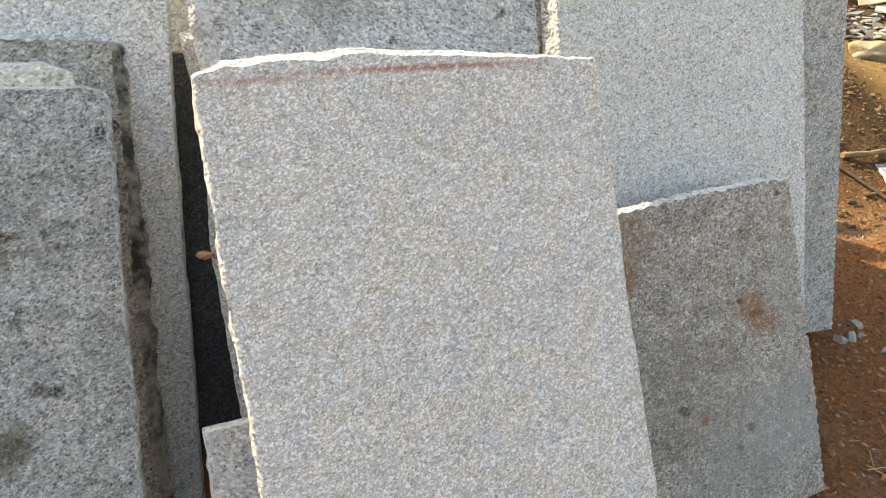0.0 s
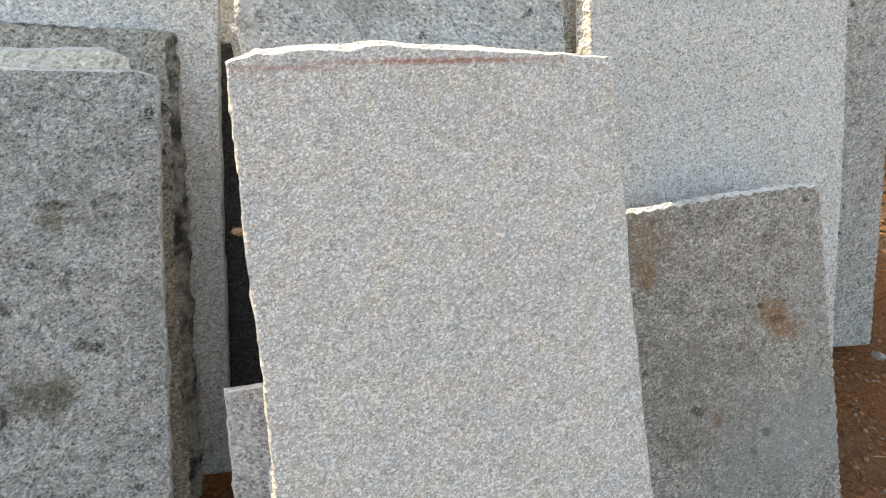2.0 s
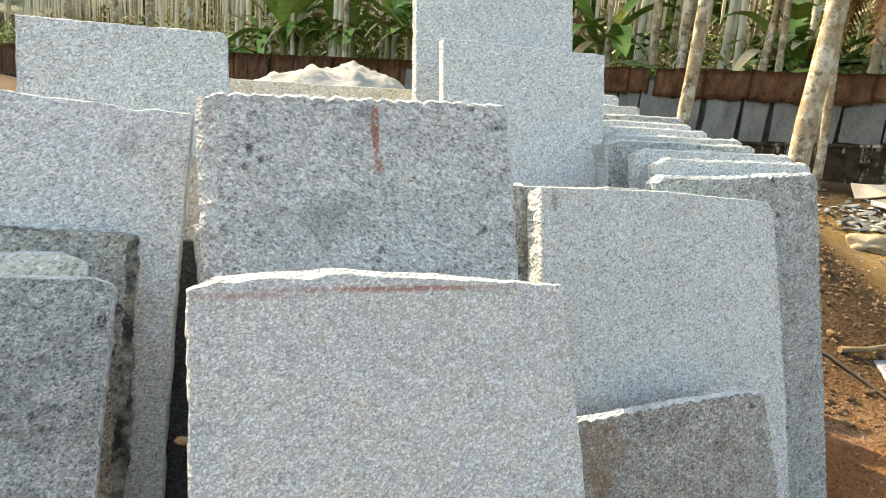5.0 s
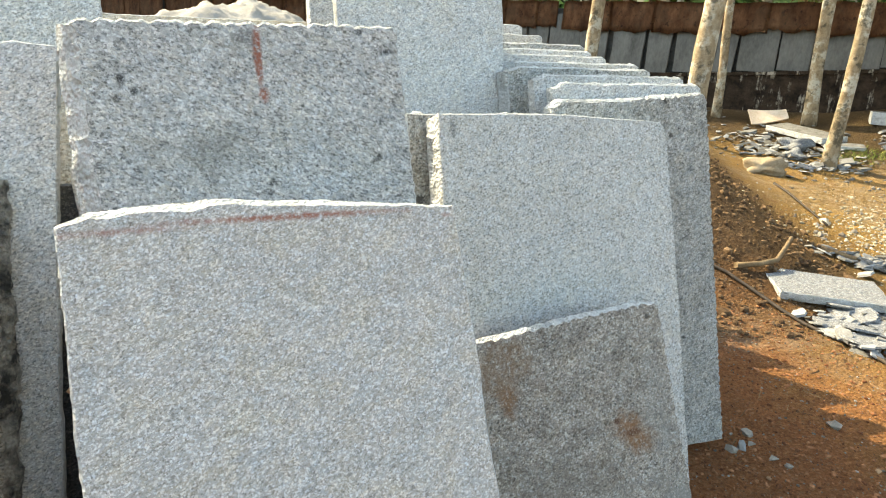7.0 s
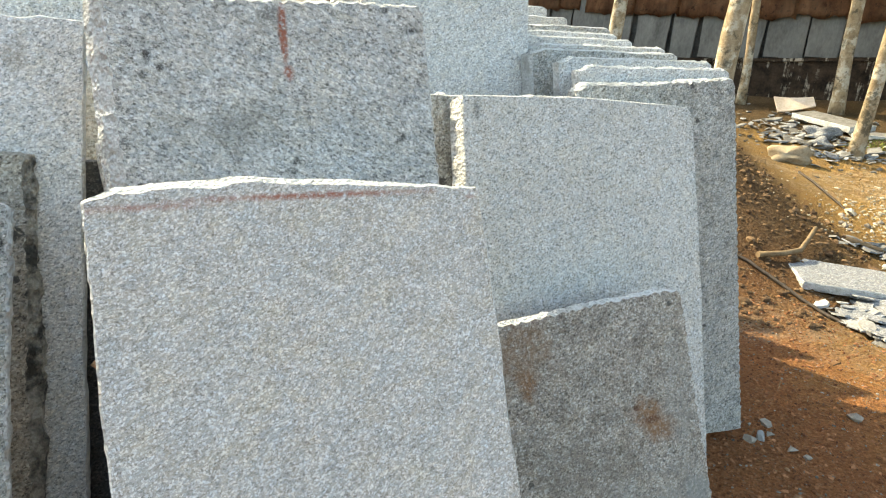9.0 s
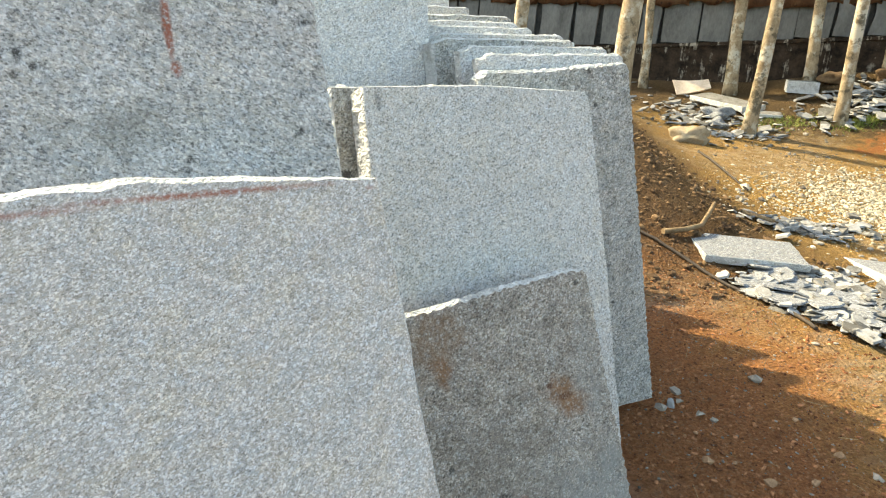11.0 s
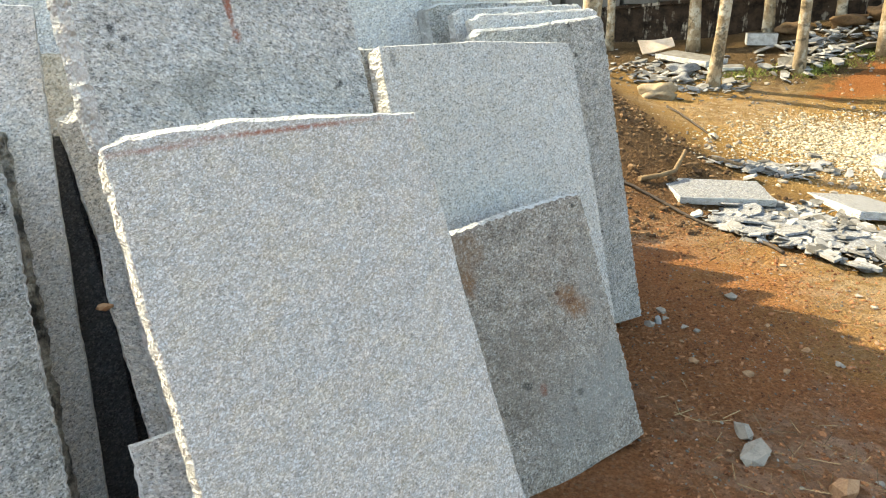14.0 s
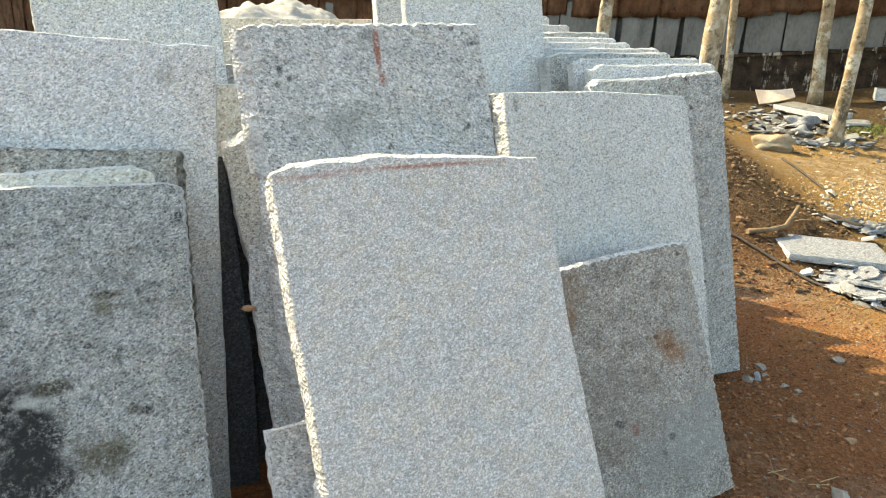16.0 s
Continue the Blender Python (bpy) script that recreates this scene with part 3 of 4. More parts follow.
slab("grey weathered granite slab with saw-toothed edges and red drip", 18.6, 16.5, 0.934,
     [(-0.03, 1.384), (0.577, 1.398), (0.604, 1.03), (0.67, -0.02), (0.04, -0.02), (-0.008, 1.035)], 0.065, m_back,
     wear=(0.008, 0.004, 0.004, 0.004, 0.011, 0.013), teeth=(0, 1, 4, 5), belly=0.003, flare=(0, 0, 0, 0, 0.02, 0.034))
slab("smooth plain grey granite slab leaning on the row behind", 25, 22, 0.976,
     [(0.92, 1.232), (1.25, 1.228), (1.655, 1.2), (1.674, 1.178), (1.634, 0.65), (1.56, -0.02), (0.85, -0.02), (0.90, 1.0)], 0.085, m_plain, belly=0.01)
slab("beige granite offcut standing behind a plain slab", 25, 22, 1.075,
     [(0.872, 1.22), (1.3, 1.215), (1.3, -0.03), (0.8, -0.03), (0.862, 1.0)], 0.04, m_dirty, belly=0.014)
slab("brown stained granite slab with rust patches, resting low", 21.8, 25.4, 0.828,
     [(0.74, 0.732), (0.86, 0.742), (1.0, 0.758), (1.15, 0.768), (1.32, 0.776), (1.34, 0.765), (1.352, 0.007), (0.906, -0.036), (0.7, -0.045)], 0.045, m_rusty,
     wear=(0.014, 0.015, 0.013, 0.013, 0.008, 0.006, 0.003), teeth=(0, 1, 2, 3, 4, 5), belly=0.006)
slab("dark lichen-spotted granite slab leaning in front of others", 24.6, 31.8, 0.68,
     [(-0.74, 1.165), (-0.43, 1.158), (-0.10, 1.142), (-0.064, 1.125), (-0.085, 0.75), (-0.112, -0.03), (-0.76, -0.03)], 0.05, m_mossy,
     wear=(0.011, 0.011, 0.009, 0.006, 0.005, 0.005), teeth=(3, 4, 5), belly=0.006)
slab("thin broken granite offcut standing behind a dark slab", 24.6, 31.8, 0.745,
     [(-0.72, 1.165), (-0.4, 1.176), (-0.17, 1.178), (-0.12, 1.15), (-0.11, 0.9), (-0.14, -0.03), (-0.74, -0.03)], 0.03, m_beige, wear=(0.012, 0.012, 0.01), belly=0.006)
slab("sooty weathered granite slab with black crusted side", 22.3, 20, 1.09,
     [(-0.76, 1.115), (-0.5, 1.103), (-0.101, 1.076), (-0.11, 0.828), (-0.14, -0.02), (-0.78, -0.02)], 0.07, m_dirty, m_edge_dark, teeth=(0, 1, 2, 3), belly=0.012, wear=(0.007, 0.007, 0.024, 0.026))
slab("tall clean grey granite slab with broken top edge", 20, 14, 1.236,
     [(-0.66, 1.352), (-0.435, 1.338), (-0.34, 1.328), (-0.22, 1.32), (-0.165, 1.31), (-0.13, 1.318), (-0.05, 1.308), (-0.088, 0.753), (-0.128, -0.02), (-0.7, -0.02)], 0.05, m_tall, belly=0.002, ragged=0.0018)
# coloured almost black to carry the shade of its recess
slab("smooth grey granite slab darkened for the deep shade it stands in", 20, 10, 1.42,
     [(-0.6, 1.0), (-0.05, 0.98), (-0.018, 0.4), (-0.03, -0.02), (-0.62, -0.02)], 0.05, m_shade, m_shade)
# added backing: blocks light so that the gap reads black
slab("added backing slab painted black for the shaded gap behind others", 20, 9, 1.53, [(-0.5, 0.92), (0.5, 0.92), (0.5, -0.02), (-0.5, -0.02)], 0.04, m_shade, m_shade)
slab("yellowed granite slab with pale broken top, wedged between others", 20, 15, 1.275,
     [(-0.057, 1.052), (0.022, 1.09), (0.32, 1.1), (0.33, -0.02), (0.12, -0.02), (0.06, 0.35), (-0.024, 0.766)], 0.075, m_plain, wear=(0.032, 0.016, 0.004, 0.004, 0.004, 0.006, 0.006), belly=0.004)
slab("bluish granite slab standing behind the front ones", 20, 25, 0.92,
     [(-0.024, 0.87), (0.3, 0.875), (0.3, -0.02), (0.02, -0.02), (-0.01, 0.4), (-0.03, 0.7)], 0.06, m_back, belly=0.004)
slab("small grey granite offcut standing on the soil", 20, 25, 0.62,
     [(-0.055, 0.562), (0.25, 0.575), (0.25, -0.03), (-0.04, -0.03), (-0.05, 0.43)], 0.04, m_back, belly=0.008)
chip_bm = bmesh.new()
blob(chip_bm, (0, 0, 0), 0.019, 4, (1.2, 0.6, 0.5))
thing("brick_fragment", chip_bm, (m_clay,), "rusty brown stone fragment caught on a slab", "stone fragment", pose(-0.45, 1.118, 0.65))

# ---------------------------------------------------------------- slabs further back
slab("tall pale granite slab standing at the back", 30, 12, 1.76, [(-0.18, 1.512), (0.35, 1.518), (0.362, 1.5), (0.36, -0.03), (-0.2, -0.03)], 0.05, m_tall)
slab("tall clean granite slab with pale split side", 24, 12, 1.765, [(0.812, 1.565), (1.415, 1.562), (1.40, -0.03), (0.8, -0.03)], 0.05, m_tall, belly=0.008)
slab("tallest granite slab standing at the back", 24, 12, 2.046, [(0.80, 1.95), (1.44, 1.94), (1.43, -0.03), (0.79, -0.03)], 0.06, m_tall, belly=0.008)
for d, u, v, w, face in ((1.63, -0.3, 1.167, 0.62, m_beige), (1.92, -0.3, 1.212, 0.66, m_chip), (2.2, -0.35, 1.29, 0.9, m_beige), (2.6, -0.3, 1.385, 1.05, m_beige)):
    slab("yellowed granite slab standing hidden behind others" if face is m_beige else "bluish granite slab standing hidden behind others", 20, 12, d,
         [(u, v), (u + w, v + 0.01), (u + w, -0.03), (u, -0.03)], 0.045, face)

# the row that runs back towards the far wall
slab("grey mottled granite slab with crusted edges, end of the row", 20, 9, 1.502,
     [(1.22, 1.155), (1.25, 1.178), (1.5, 1.186), (1.782, 1.206), (1.80, 1.19), (1.95, -0.02), (1.36, -0.02)], 0.06, m_rowend, m_edge, teeth=(2, 3, 4), belly=0.008, wear=(0.014, 0.012, 0.01, 0.008), group="standing slab row")
for i, (x, y, z) in enumerate(((1.125, 2.29, 1.214), (1.107, 2.41, 1.232), (1.022, 2.53, 1.249), (1.017, 2.66, 1.263), (0.919, 2.79, 1.284), (0.892, 2.94, 1.302), (0.897, 3.1, 1.324), (0.751, 3.4, 1.362), (0.689, 3.7, 1.411), (0.66, 4.0, 1.36), (0.64, 4.3, 1.36))):
    lean = 9.0
    depth = -math.sin(radians(20)) * x + math.cos(radians(20)) * y - z * math.tan(radians(lean))
    ur, v = math.cos(radians(20)) * x + math.sin(radians(20)) * y, z / math.cos(radians(lean))
    wd = 0.61 + 0.05 * n1(i * 3.7, 2)
    slab("grey granite slab standing in the tight row", 20, lean, depth,
         [(ur - wd, v - 0.02), (ur - wd + 0.05, v - 0.004), (ur - 0.02, v), (ur, v - 0.012), (ur - 0.02, -0.02), (ur - wd + 0.1, -0.02)], (0.04, 0.045, 0.085, 0.05)[i % 4] if i < 4 else 0.045 + 0.012 * (i % 3), (m_tall, m_tall, m_rowend, m_plain)[i % 4], group="standing slab row", belly=0.008, wear=(0.012, 0.008, 0.006))

# ---------------------------------------------------------------- far wall
WALL_A, WALL_B = Vector((-19.63, 27.46, 0)), Vector((18.09, 1.24, 0))
along = (WALL_B - WALL_A).normalized()
wall_yaw = math.degrees(math.atan2(along.y, along.x))
span = (WALL_B - WALL_A).length


def wall_at(s):
    return WALL_A + along * s


def ledge_z(q):
    """Height of the plinth's top: it climbs with the yard."""
    return 0.93 + 0.088 * softplus(min(q, 40.0) - 28.5, 2.0)


def crest_z(q):
    return 2.05 + 0.05 * softplus(q - 30.5, 2.0) + 0.008 * max(0.0, 22.0 - q)


def wall_pose(q, z, turn=0.0, out=0.0):
    p = wall_at(q)
    return Matrix.Translation((p.x, p.y, z)) @ pose(0, 0, 0, 0, 0, wall_yaw + turn) @ pose(0, out, 0)


def bar(bm, q0, q1, lo, hi, y0, y1):
    """A stretch of wall between two heights that may climb."""
    vs = [bm.verts.new((q, y, z(q))) for q in (q0, q1) for y in (y0, y1) for z in (lo, hi)]
    for k in ((0, 1, 3, 2), (4, 6, 7, 5), (0, 4, 5, 1), (2, 3, 7, 6), (0, 2, 6, 4), (1, 5, 7, 3)):
        bm.faces.new([vs[i] for i in k])


wall = tagged(new("wall_far"), "stained masonry plinth with stone panels and rusty sheets on top", "wall", kind="structure")
rnd = random.Random(5)
rise = [-8.0] + [20 + 1.5 * k for k in range(18)]
bm, back_bm, lip_bm = bmesh.new(), bmesh.new(), bmesh.new()
for q0, q1 in zip(rise, rise[1:]):
    bar(bm, q0, q1, lambda q: -0.6, lambda q: ledge_z(q) - 0.05, 0.0, 0.4)
    bar(lip_bm, q0, q1, lambda q: ledge_z(q) - 0.046, ledge_z, -0.03, 0.4)
    bar(back_bm, q0, q1, lambda q: ledge_z(q) + 0.004, lambda q: crest_z(q) - 0.12, 0.16, 0.36)
for name, one, material in (("plinth", bm, m_plinth), ("ledge", lip_bm, m_plinth), ("backing", back_bm, m_gap)):
    bmesh.ops.recalc_face_normals(one, faces=one.faces)
    part(name, one, material, wall).matrix_world = wall_pose(0, 0)
s = 21.0
while s < span - 3:
    w = rnd.uniform(0.34, 0.6)
    lo, h = ledge_z(s + w / 2) + 0.006, 0.0
    h = 1.84 + 0.03 * max(0, s - 29.5) - lo + rnd.uniform(-0.05, 0.06)
    cut = [rnd.uniform(0.0, 0.07) if rnd.random() < 0.65 else 0.0 for k in range(4)]
    prof = []
    for k in range(9):
        t = k / 8
        prof.append((-w / 2 + cut[0] * math.sin(math.pi * min(1, t * 1.1)) ** 2 + 0.008 * n1(k * 1.7, s), h * t))
    prof += [(-w / 5, h + rnd.uniform(-0.03, 0.03)), (w / 6, h + rnd.uniform(-0.05, 0.02))]
    for k in range(9):
        t = 1 - k / 8
        prof.append((w / 2 - cut[1] * (1 - t) ** 0.7 - cut[2] * 0.4 * t + 0.008 * n1(k * 1.3, s + 5), h * t))
    bm = bmesh.new()
    vs = [[bm.verts.new((x, y + 0.05 * z, z)) for x, z in prof] for y in (0, 0.045)]
    bm.faces.new(vs[0]), bm.faces.new(vs[1][::-1])
    for k in range(len(prof)):
        bm.faces.new((vs[0][k], vs[1][k], vs[1][(k + 1) % len(prof)], vs[0][(k + 1) % len(prof)]))
    bmesh.ops.recalc_face_normals(bm, faces=bm.faces)
    part("panel", bm, m_panel, wall).matrix_world = wall_pose(s + w / 2, lo, rnd.uniform(-2, 2), 0.05)
    s += w + rnd.choice((0.004, 0.006, 0.01, 0.03))
s = -8.0
while s < span - 3:
    w = rnd.uniform(0.6, 1.15)
    if s < 26.78 < s + w:
        w = 26.78 - s
    tall = 0.95 if s < 24.3 else 0.0
    top, low = crest_z(s), 1.6 + rnd.uniform(-0.05, 0.05) + 0.035 * max(0.0, s - 29) - tall
    bm = bmesh.new()
    cols, tiers = 13, 6
    grid = []
    for j in range(tiers):
        row = []
        for i in range(cols):
            x = -0.015 + (w + 0.03) * i / (cols - 1)
            z = (top - low) * j / (tiers - 1)
            if j == tiers - 1:
                z += 0.03 * noise.noise(Vector((s + x * 3, 1, 4))) + 0.012 * noise.noise(Vector((s + x * 11, 1, 4)))
            if j == 0:
                z += 0.07 * noise.noise(Vector((s + x * 4, 8, 4))) + 0.03 * noise.noise(Vector((s + x * 13, 8, 4)))
            row.append(bm.verts.new((x, 0.035 * noise.noise(Vector((s + x * 4.5, z * 5, 2))) + 0.05 * j / tiers, z)))
        grid.append(row)
    for j in range(tiers - 1):
        for i in range(cols - 1):
            bm.faces.new((grid[j][i], grid[j][i + 1], grid[j + 1][i + 1], grid[j + 1][i])).smooth = True
    bmesh.ops.solidify(bm, geom=bm.faces[:], thickness=0.012)
    part("sheet", bm, m_rust, wall).matrix_world = wall_pose(s, low, rnd.uniform(-2.5, 2.5), 0.05 + rnd.uniform(-0.03, 0.02))
    s += w
    if abs(s - 26.78) < 0.001:
        s += 0.13

# ---------------------------------------------------------------- trees
def frond(bm, root, heading, length, droop, width, leaflets=14):
    """A feather palm leaf: a rib with narrow leaflets."""
    pts = []
    for i in range(7):
        t = i / 6
        pts.append(root + Vector((math.cos(heading), math.sin(heading), 0)) * length * t * (1 - 0.25 * t) + Vector((0, 0, length * (0.5 * t - droop * t * t))))
    tube(bm, pts, [0.022 * (1 - 0.85 * i / 6) for i in range(7)], 4)
    side = Vector((-math.sin(heading), math.cos(heading), 0))
    for i in range(leaflets):
        t = 0.15 + 0.83 * i / leaflets
        k = min(5, int(t * 6))
        p = pts[k].lerp(pts[k + 1], t * 6 - k)
        fwd = (pts[k + 1] - pts[k]).normalized()
        for sg in (-1, 1):
            ln = width * math.sin(math.pi * (0.15 + 0.8 * t)) + 0.1
            q = p + (side * sg * 0.8 + fwd * 0.6 + Vector((0, 0, -0.25))).normalized() * ln
            bm.faces.new([bm.verts.new(v) for v in (p - fwd * 0.035, p + fwd * 0.035, q)])


def palm(x, y, r, h, lean, seed, material, group="palm trees"):
    rr = random.Random(seed)
    z0 = ground_z(x, y, False)
    root = tagged(new("palm_tree"), "slender palm with ringed pale trunk standing in soil", "tree", group)
    root.location = (x, y, z0 - 0.05)
    bm = bmesh.new()
    k = 30
    pts = [(lean[0] * i / k * h + 0.03 * n1(i * 0.3, seed), lean[1] * i / k * h, h * i / k) for i in range(k + 1)]
    rad = [r * (1.25 - 0.25 * min(1, i / 2)) * (1 - 0.35 * i / k) * (1.0 if i % 2 else 1.05) for i in range(k + 1)]
    tube(bm, pts, rad, 12)
    part("trunk", bm, material, root)
    bm = bmesh.new()
    for j in range(14):
        frond(bm, Vector(pts[-1]), j * 2.4 + rr.random(), rr.uniform(1.6, 2.4), rr.uniform(0.3, 1.2), 0.6, 30)
    part("crown", bm, m_green, root)
    return root


for i, (x, y, r, h, lean) in enumerate((
        (4.91, 7.64, 0.074, 8.5, (0.033, 0.0)), (6.12, 7.73, 0.07, 8.0, (-0.016, 0.0)), (7.11, 7.48, 0.074, 8.5, (-0.048, 0.0)), (7.23, 8.49, 0.062, 8.0, (-0.07, 0.0)),
        (6.49, 9.01, 0.075, 8.0, (-0.06, 0.0)), (5.49, 9.27, 0.085, 8.0, (-0.028, 0.0)), (4.5, 9.99, 0.06, 8.0, (-0.045, 0.0)), (2.38, 5.62, 0.085, 7.5, (0.06, 0.0)), (2.31, 9.2, 0.09, 8.0, (0.04, 0.0)),
        (2.63, 13.22, 0.085, 8.5, (-0.02, 0.0)), (3.11, 12.88, 0.08, 8.5, (-0.03, 0.0)), (4.08, 12.21, 0.075, 8.0, (0.1, 0.0)), (4.21, 12.11, 0.05, 8.0, (0.02, 0.0)), (4.44, 11.95, 0.06, 8.0, (-0.02, 0.0)), (1.9, 13.72, 0.065, 8.0, (-0.04, 0.0)),
        (-19.0, 28.3, 0.16, 9.0, (0.0, 0.0)), (-15.5, 26.1, 0.14, 9.0, (-0.02, 0.0)), (-13.1, 24.1, 0.14, 9.0, (0.02, 0.0)), (-11.1, 23.2, 0.11, 9.0, (0.0, 0.0)), (-4.4, 18.1, 0.085, 9.0, (0.0, 0.0)))):
    palm(x, y, r, h, lean, 20 + i, m_bark)
rnd = random.Random(11)
for i in range(54):
    s = 6 + 32 * i / 54 + rnd.uniform(-0.4, 0.4)
    p = wall_at(s) + Vector((0.57, 0.82, 0)) * rnd.uniform(1.0, 5.0)
    palm(p.x, p.y, rnd.uniform(0.045, 0.095), rnd.uniform(6, 8.5), (rnd.uniform(-0.03, 0.07), 0), 60 + i, m_bark2, "palms behind the wall")

bm = bmesh.new()
for i in range(1100):
    s = rnd.uniform(-24, 46)
    p = wall_at(s) + Vector((0.57, 0.82, 0)) * rnd.uniform(5, 26)
    z = ground_z(p.x, p.y, False)
    r = rnd.uniform(0.03, 0.065)
    lx = rnd.uniform(-0.25, 0.4)
    tube(bm, [(p.x, p.y, z), (p.x + lx * 0.5, p.y, z + 4), (p.x + lx, p.y, z + 8)], (r, r * 0.9, r * 0.7), 6)
thing("far_palm_trunks", bm, (m_bark2,), "dense plantation of thin pale palm trunks", "woods", kind="stuff")


def leaf_bank(name, count, near, far, zlo, zhi, size, material, label, seed):
    rr = random.Random(seed)
    verts, faces = [], []
    for i in range(count):
        p = wall_at(rr.uniform(-26, 46)) + Vector((0.57, 0.82, 0)) * rr.uniform(near, far)
        c = Vector((p.x, p.y, ground_z(p.x, p.y, False) + rr.uniform(zlo, zhi) * (0.6 + 0.4 * n1(p.x * 0.8, seed))))
        a = Vector((rr.gauss(0, 1), rr.gauss(0, 1), rr.gauss(0, 0.9))).normalized()
        b = a.cross(Vector((rr.gauss(0, 1), rr.gauss(0, 1), rr.gauss(0, 1)))).normalized()
        ln, w = size * rr.uniform(0.5, 1.4), size * rr.uniform(0.06, 0.2)
        k = len(verts)
        verts += [c, c + a * ln * 0.5 + b * w, c + a * ln, c + a * ln * 0.5 - b * w]
        faces.append((k, k + 1, k + 2, k + 3))
    me = bpy.data.meshes.new(name)
    me.from_pydata([tuple(v) for v in verts], [], faces)
    me.materials.append(material)
    tagged(new(name, me), label, "plants", kind="stuff")


def treeline():
    """Uneven wooded rise: far plantation edge ahead, added unseen behind to cut low skylight."""
    bm = bmesh.new()
    rows = []
    for j in range(10):
        row = []
        for i in range(160):
            # full circle, so the unseen part blocks sky near the horizon
            a = 2 * math.pi * i / 160
            r = 50 + 12 * math.cos(a) + 4 * noise.noise(Vector((math.cos(a) * 5, math.sin(a) * 5, j * 0.5))) + 2.0 * j / 9
            h = (8.5 + 3 * noise.noise(Vector((math.cos(a) * 4, math.sin(a) * 4, 1))) + 1.5 * noise.noise(Vector((math.cos(a) * 22, math.sin(a) * 22, 1)))) * j / 9
            row.append(bm.verts.new((r * math.sin(a), r * math.cos(a), h - 0.8)))
        rows.append(row)
    for j in range(9):
        for i in range(160):
            bm.faces.new((rows[j][i], rows[j][(i + 1) % 160], rows[j + 1][(i + 1) % 160], rows[j + 1][i]))
    thing("backdrop", bm, (m_far,), "distant dry woodland backdrop, ringed unseen behind to cut low sky light", "woodland", kind="structure")


treeline()
leaf_bank("undergrowth", 48000, 1.5, 12, 0.3, 3.6, 0.26, m_bush, "mixed green undergrowth among the palm trunks", 3)
leaf_bank("dry_brush", 70000, 5, 26, 0.2, 5.5, 0.32, m_dry, "dry straw-coloured brush filling the plantation", 4)
leaf_bank("far_foliage", 90000, 16, 34, 0.3, 14.0, 0.9, m_bush, "far green foliage closing the plantation", 6)


def banana(x, y, h, seed, size=1.0):
    rr = random.Random(seed)
    root = tagged(new("banana_plant"), "banana plant with broad arching green leaves behind the wall", "plant", "banana plants")
    root.location = (x, y, ground_z(x, y, False))
    bm = bmesh.new()
    tube(bm, [(0, 0, -0.1), (0.03, 0, h * 0.4), (0.05, 0.02, h * 0.75)], (0.12, 0.1, 0.06), 10)
    part("stem", bm, m_stem, root, "yellow-green banana stem")
    for j in range(10):
        az, ln = j * 2.4 + rr.random(), rr.uniform(0.9, 1.6) * size
        rise, droop = rr.uniform(0.5, 1.5), rr.uniform(0.5, 1.3)
        out = Vector((math.cos(az), math.sin(az), 0))
        side = Vector((-out.y, out.x, 0))
        bm = bmesh.new()
        rows = []
        for i in range(13):
            t = i / 12
            c = Vector((0.05, 0.02, h * (0.6 + 0.03 * j / 2))) + out * ln * t * (1 - 0.2 * t) + Vector((0, 0, ln * (rise * t - droop * t * t)))
            w = 0.15 * size * math.sin(math.pi * min(1, 0.1 + 0.9 * t)) ** 0.7 * (0.15 if t < 0.12 else 1.0) * (1 + 0.15 * n1(i * 1.3, seed + j))
            rows.append([bm.verts.new(c - side * w + Vector((0, 0, 0.3 * w))), bm.verts.new(c), bm.verts.new(c + side * w + Vector((0, 0, 0.3 * w)))])
        for i in range(12):
            for k in range(2):
                if rr.random() > 0.14:
                    bm.faces.new((rows[i][k], rows[i][k + 1], rows[i + 1][k + 1], rows[i + 1][k]))
        part("leaf", bm, m_dry if j % 9 == 4 else (m_yellow if j % 7 == 3 else m_green), root)


for i, (s, o, h) in enumerate(((17.6, 1.4, 2.6), (18.8, 1.6, 2.9), (20.3, 1.0, 2.5), (19.4, 2.4, 2.6), (25.3, 1.2, 2.4), (28.9, 2.0, 2.2), (15.2, 1.6, 2.6), (13.6, 1.4, 2.3))):
    p = wall_at(s) + Vector((0.57, 0.82, 0)) * o
    banana(p.x, p.y, h, 200 + i)

for i, (x, y, h, size) in enumerate(((-6.9, 20.4, 2.6, 1.9), (-5.6, 20.9, 2.9, 1.8), (-2.6, 17.1, 2.3, 1.2), (1.7, 14.4, 2.2, 1.5), (4.9, 12.9, 2.1, 1.3))):
    banana(x, y, h, 240 + i, size)

rnd = random.Random(77)
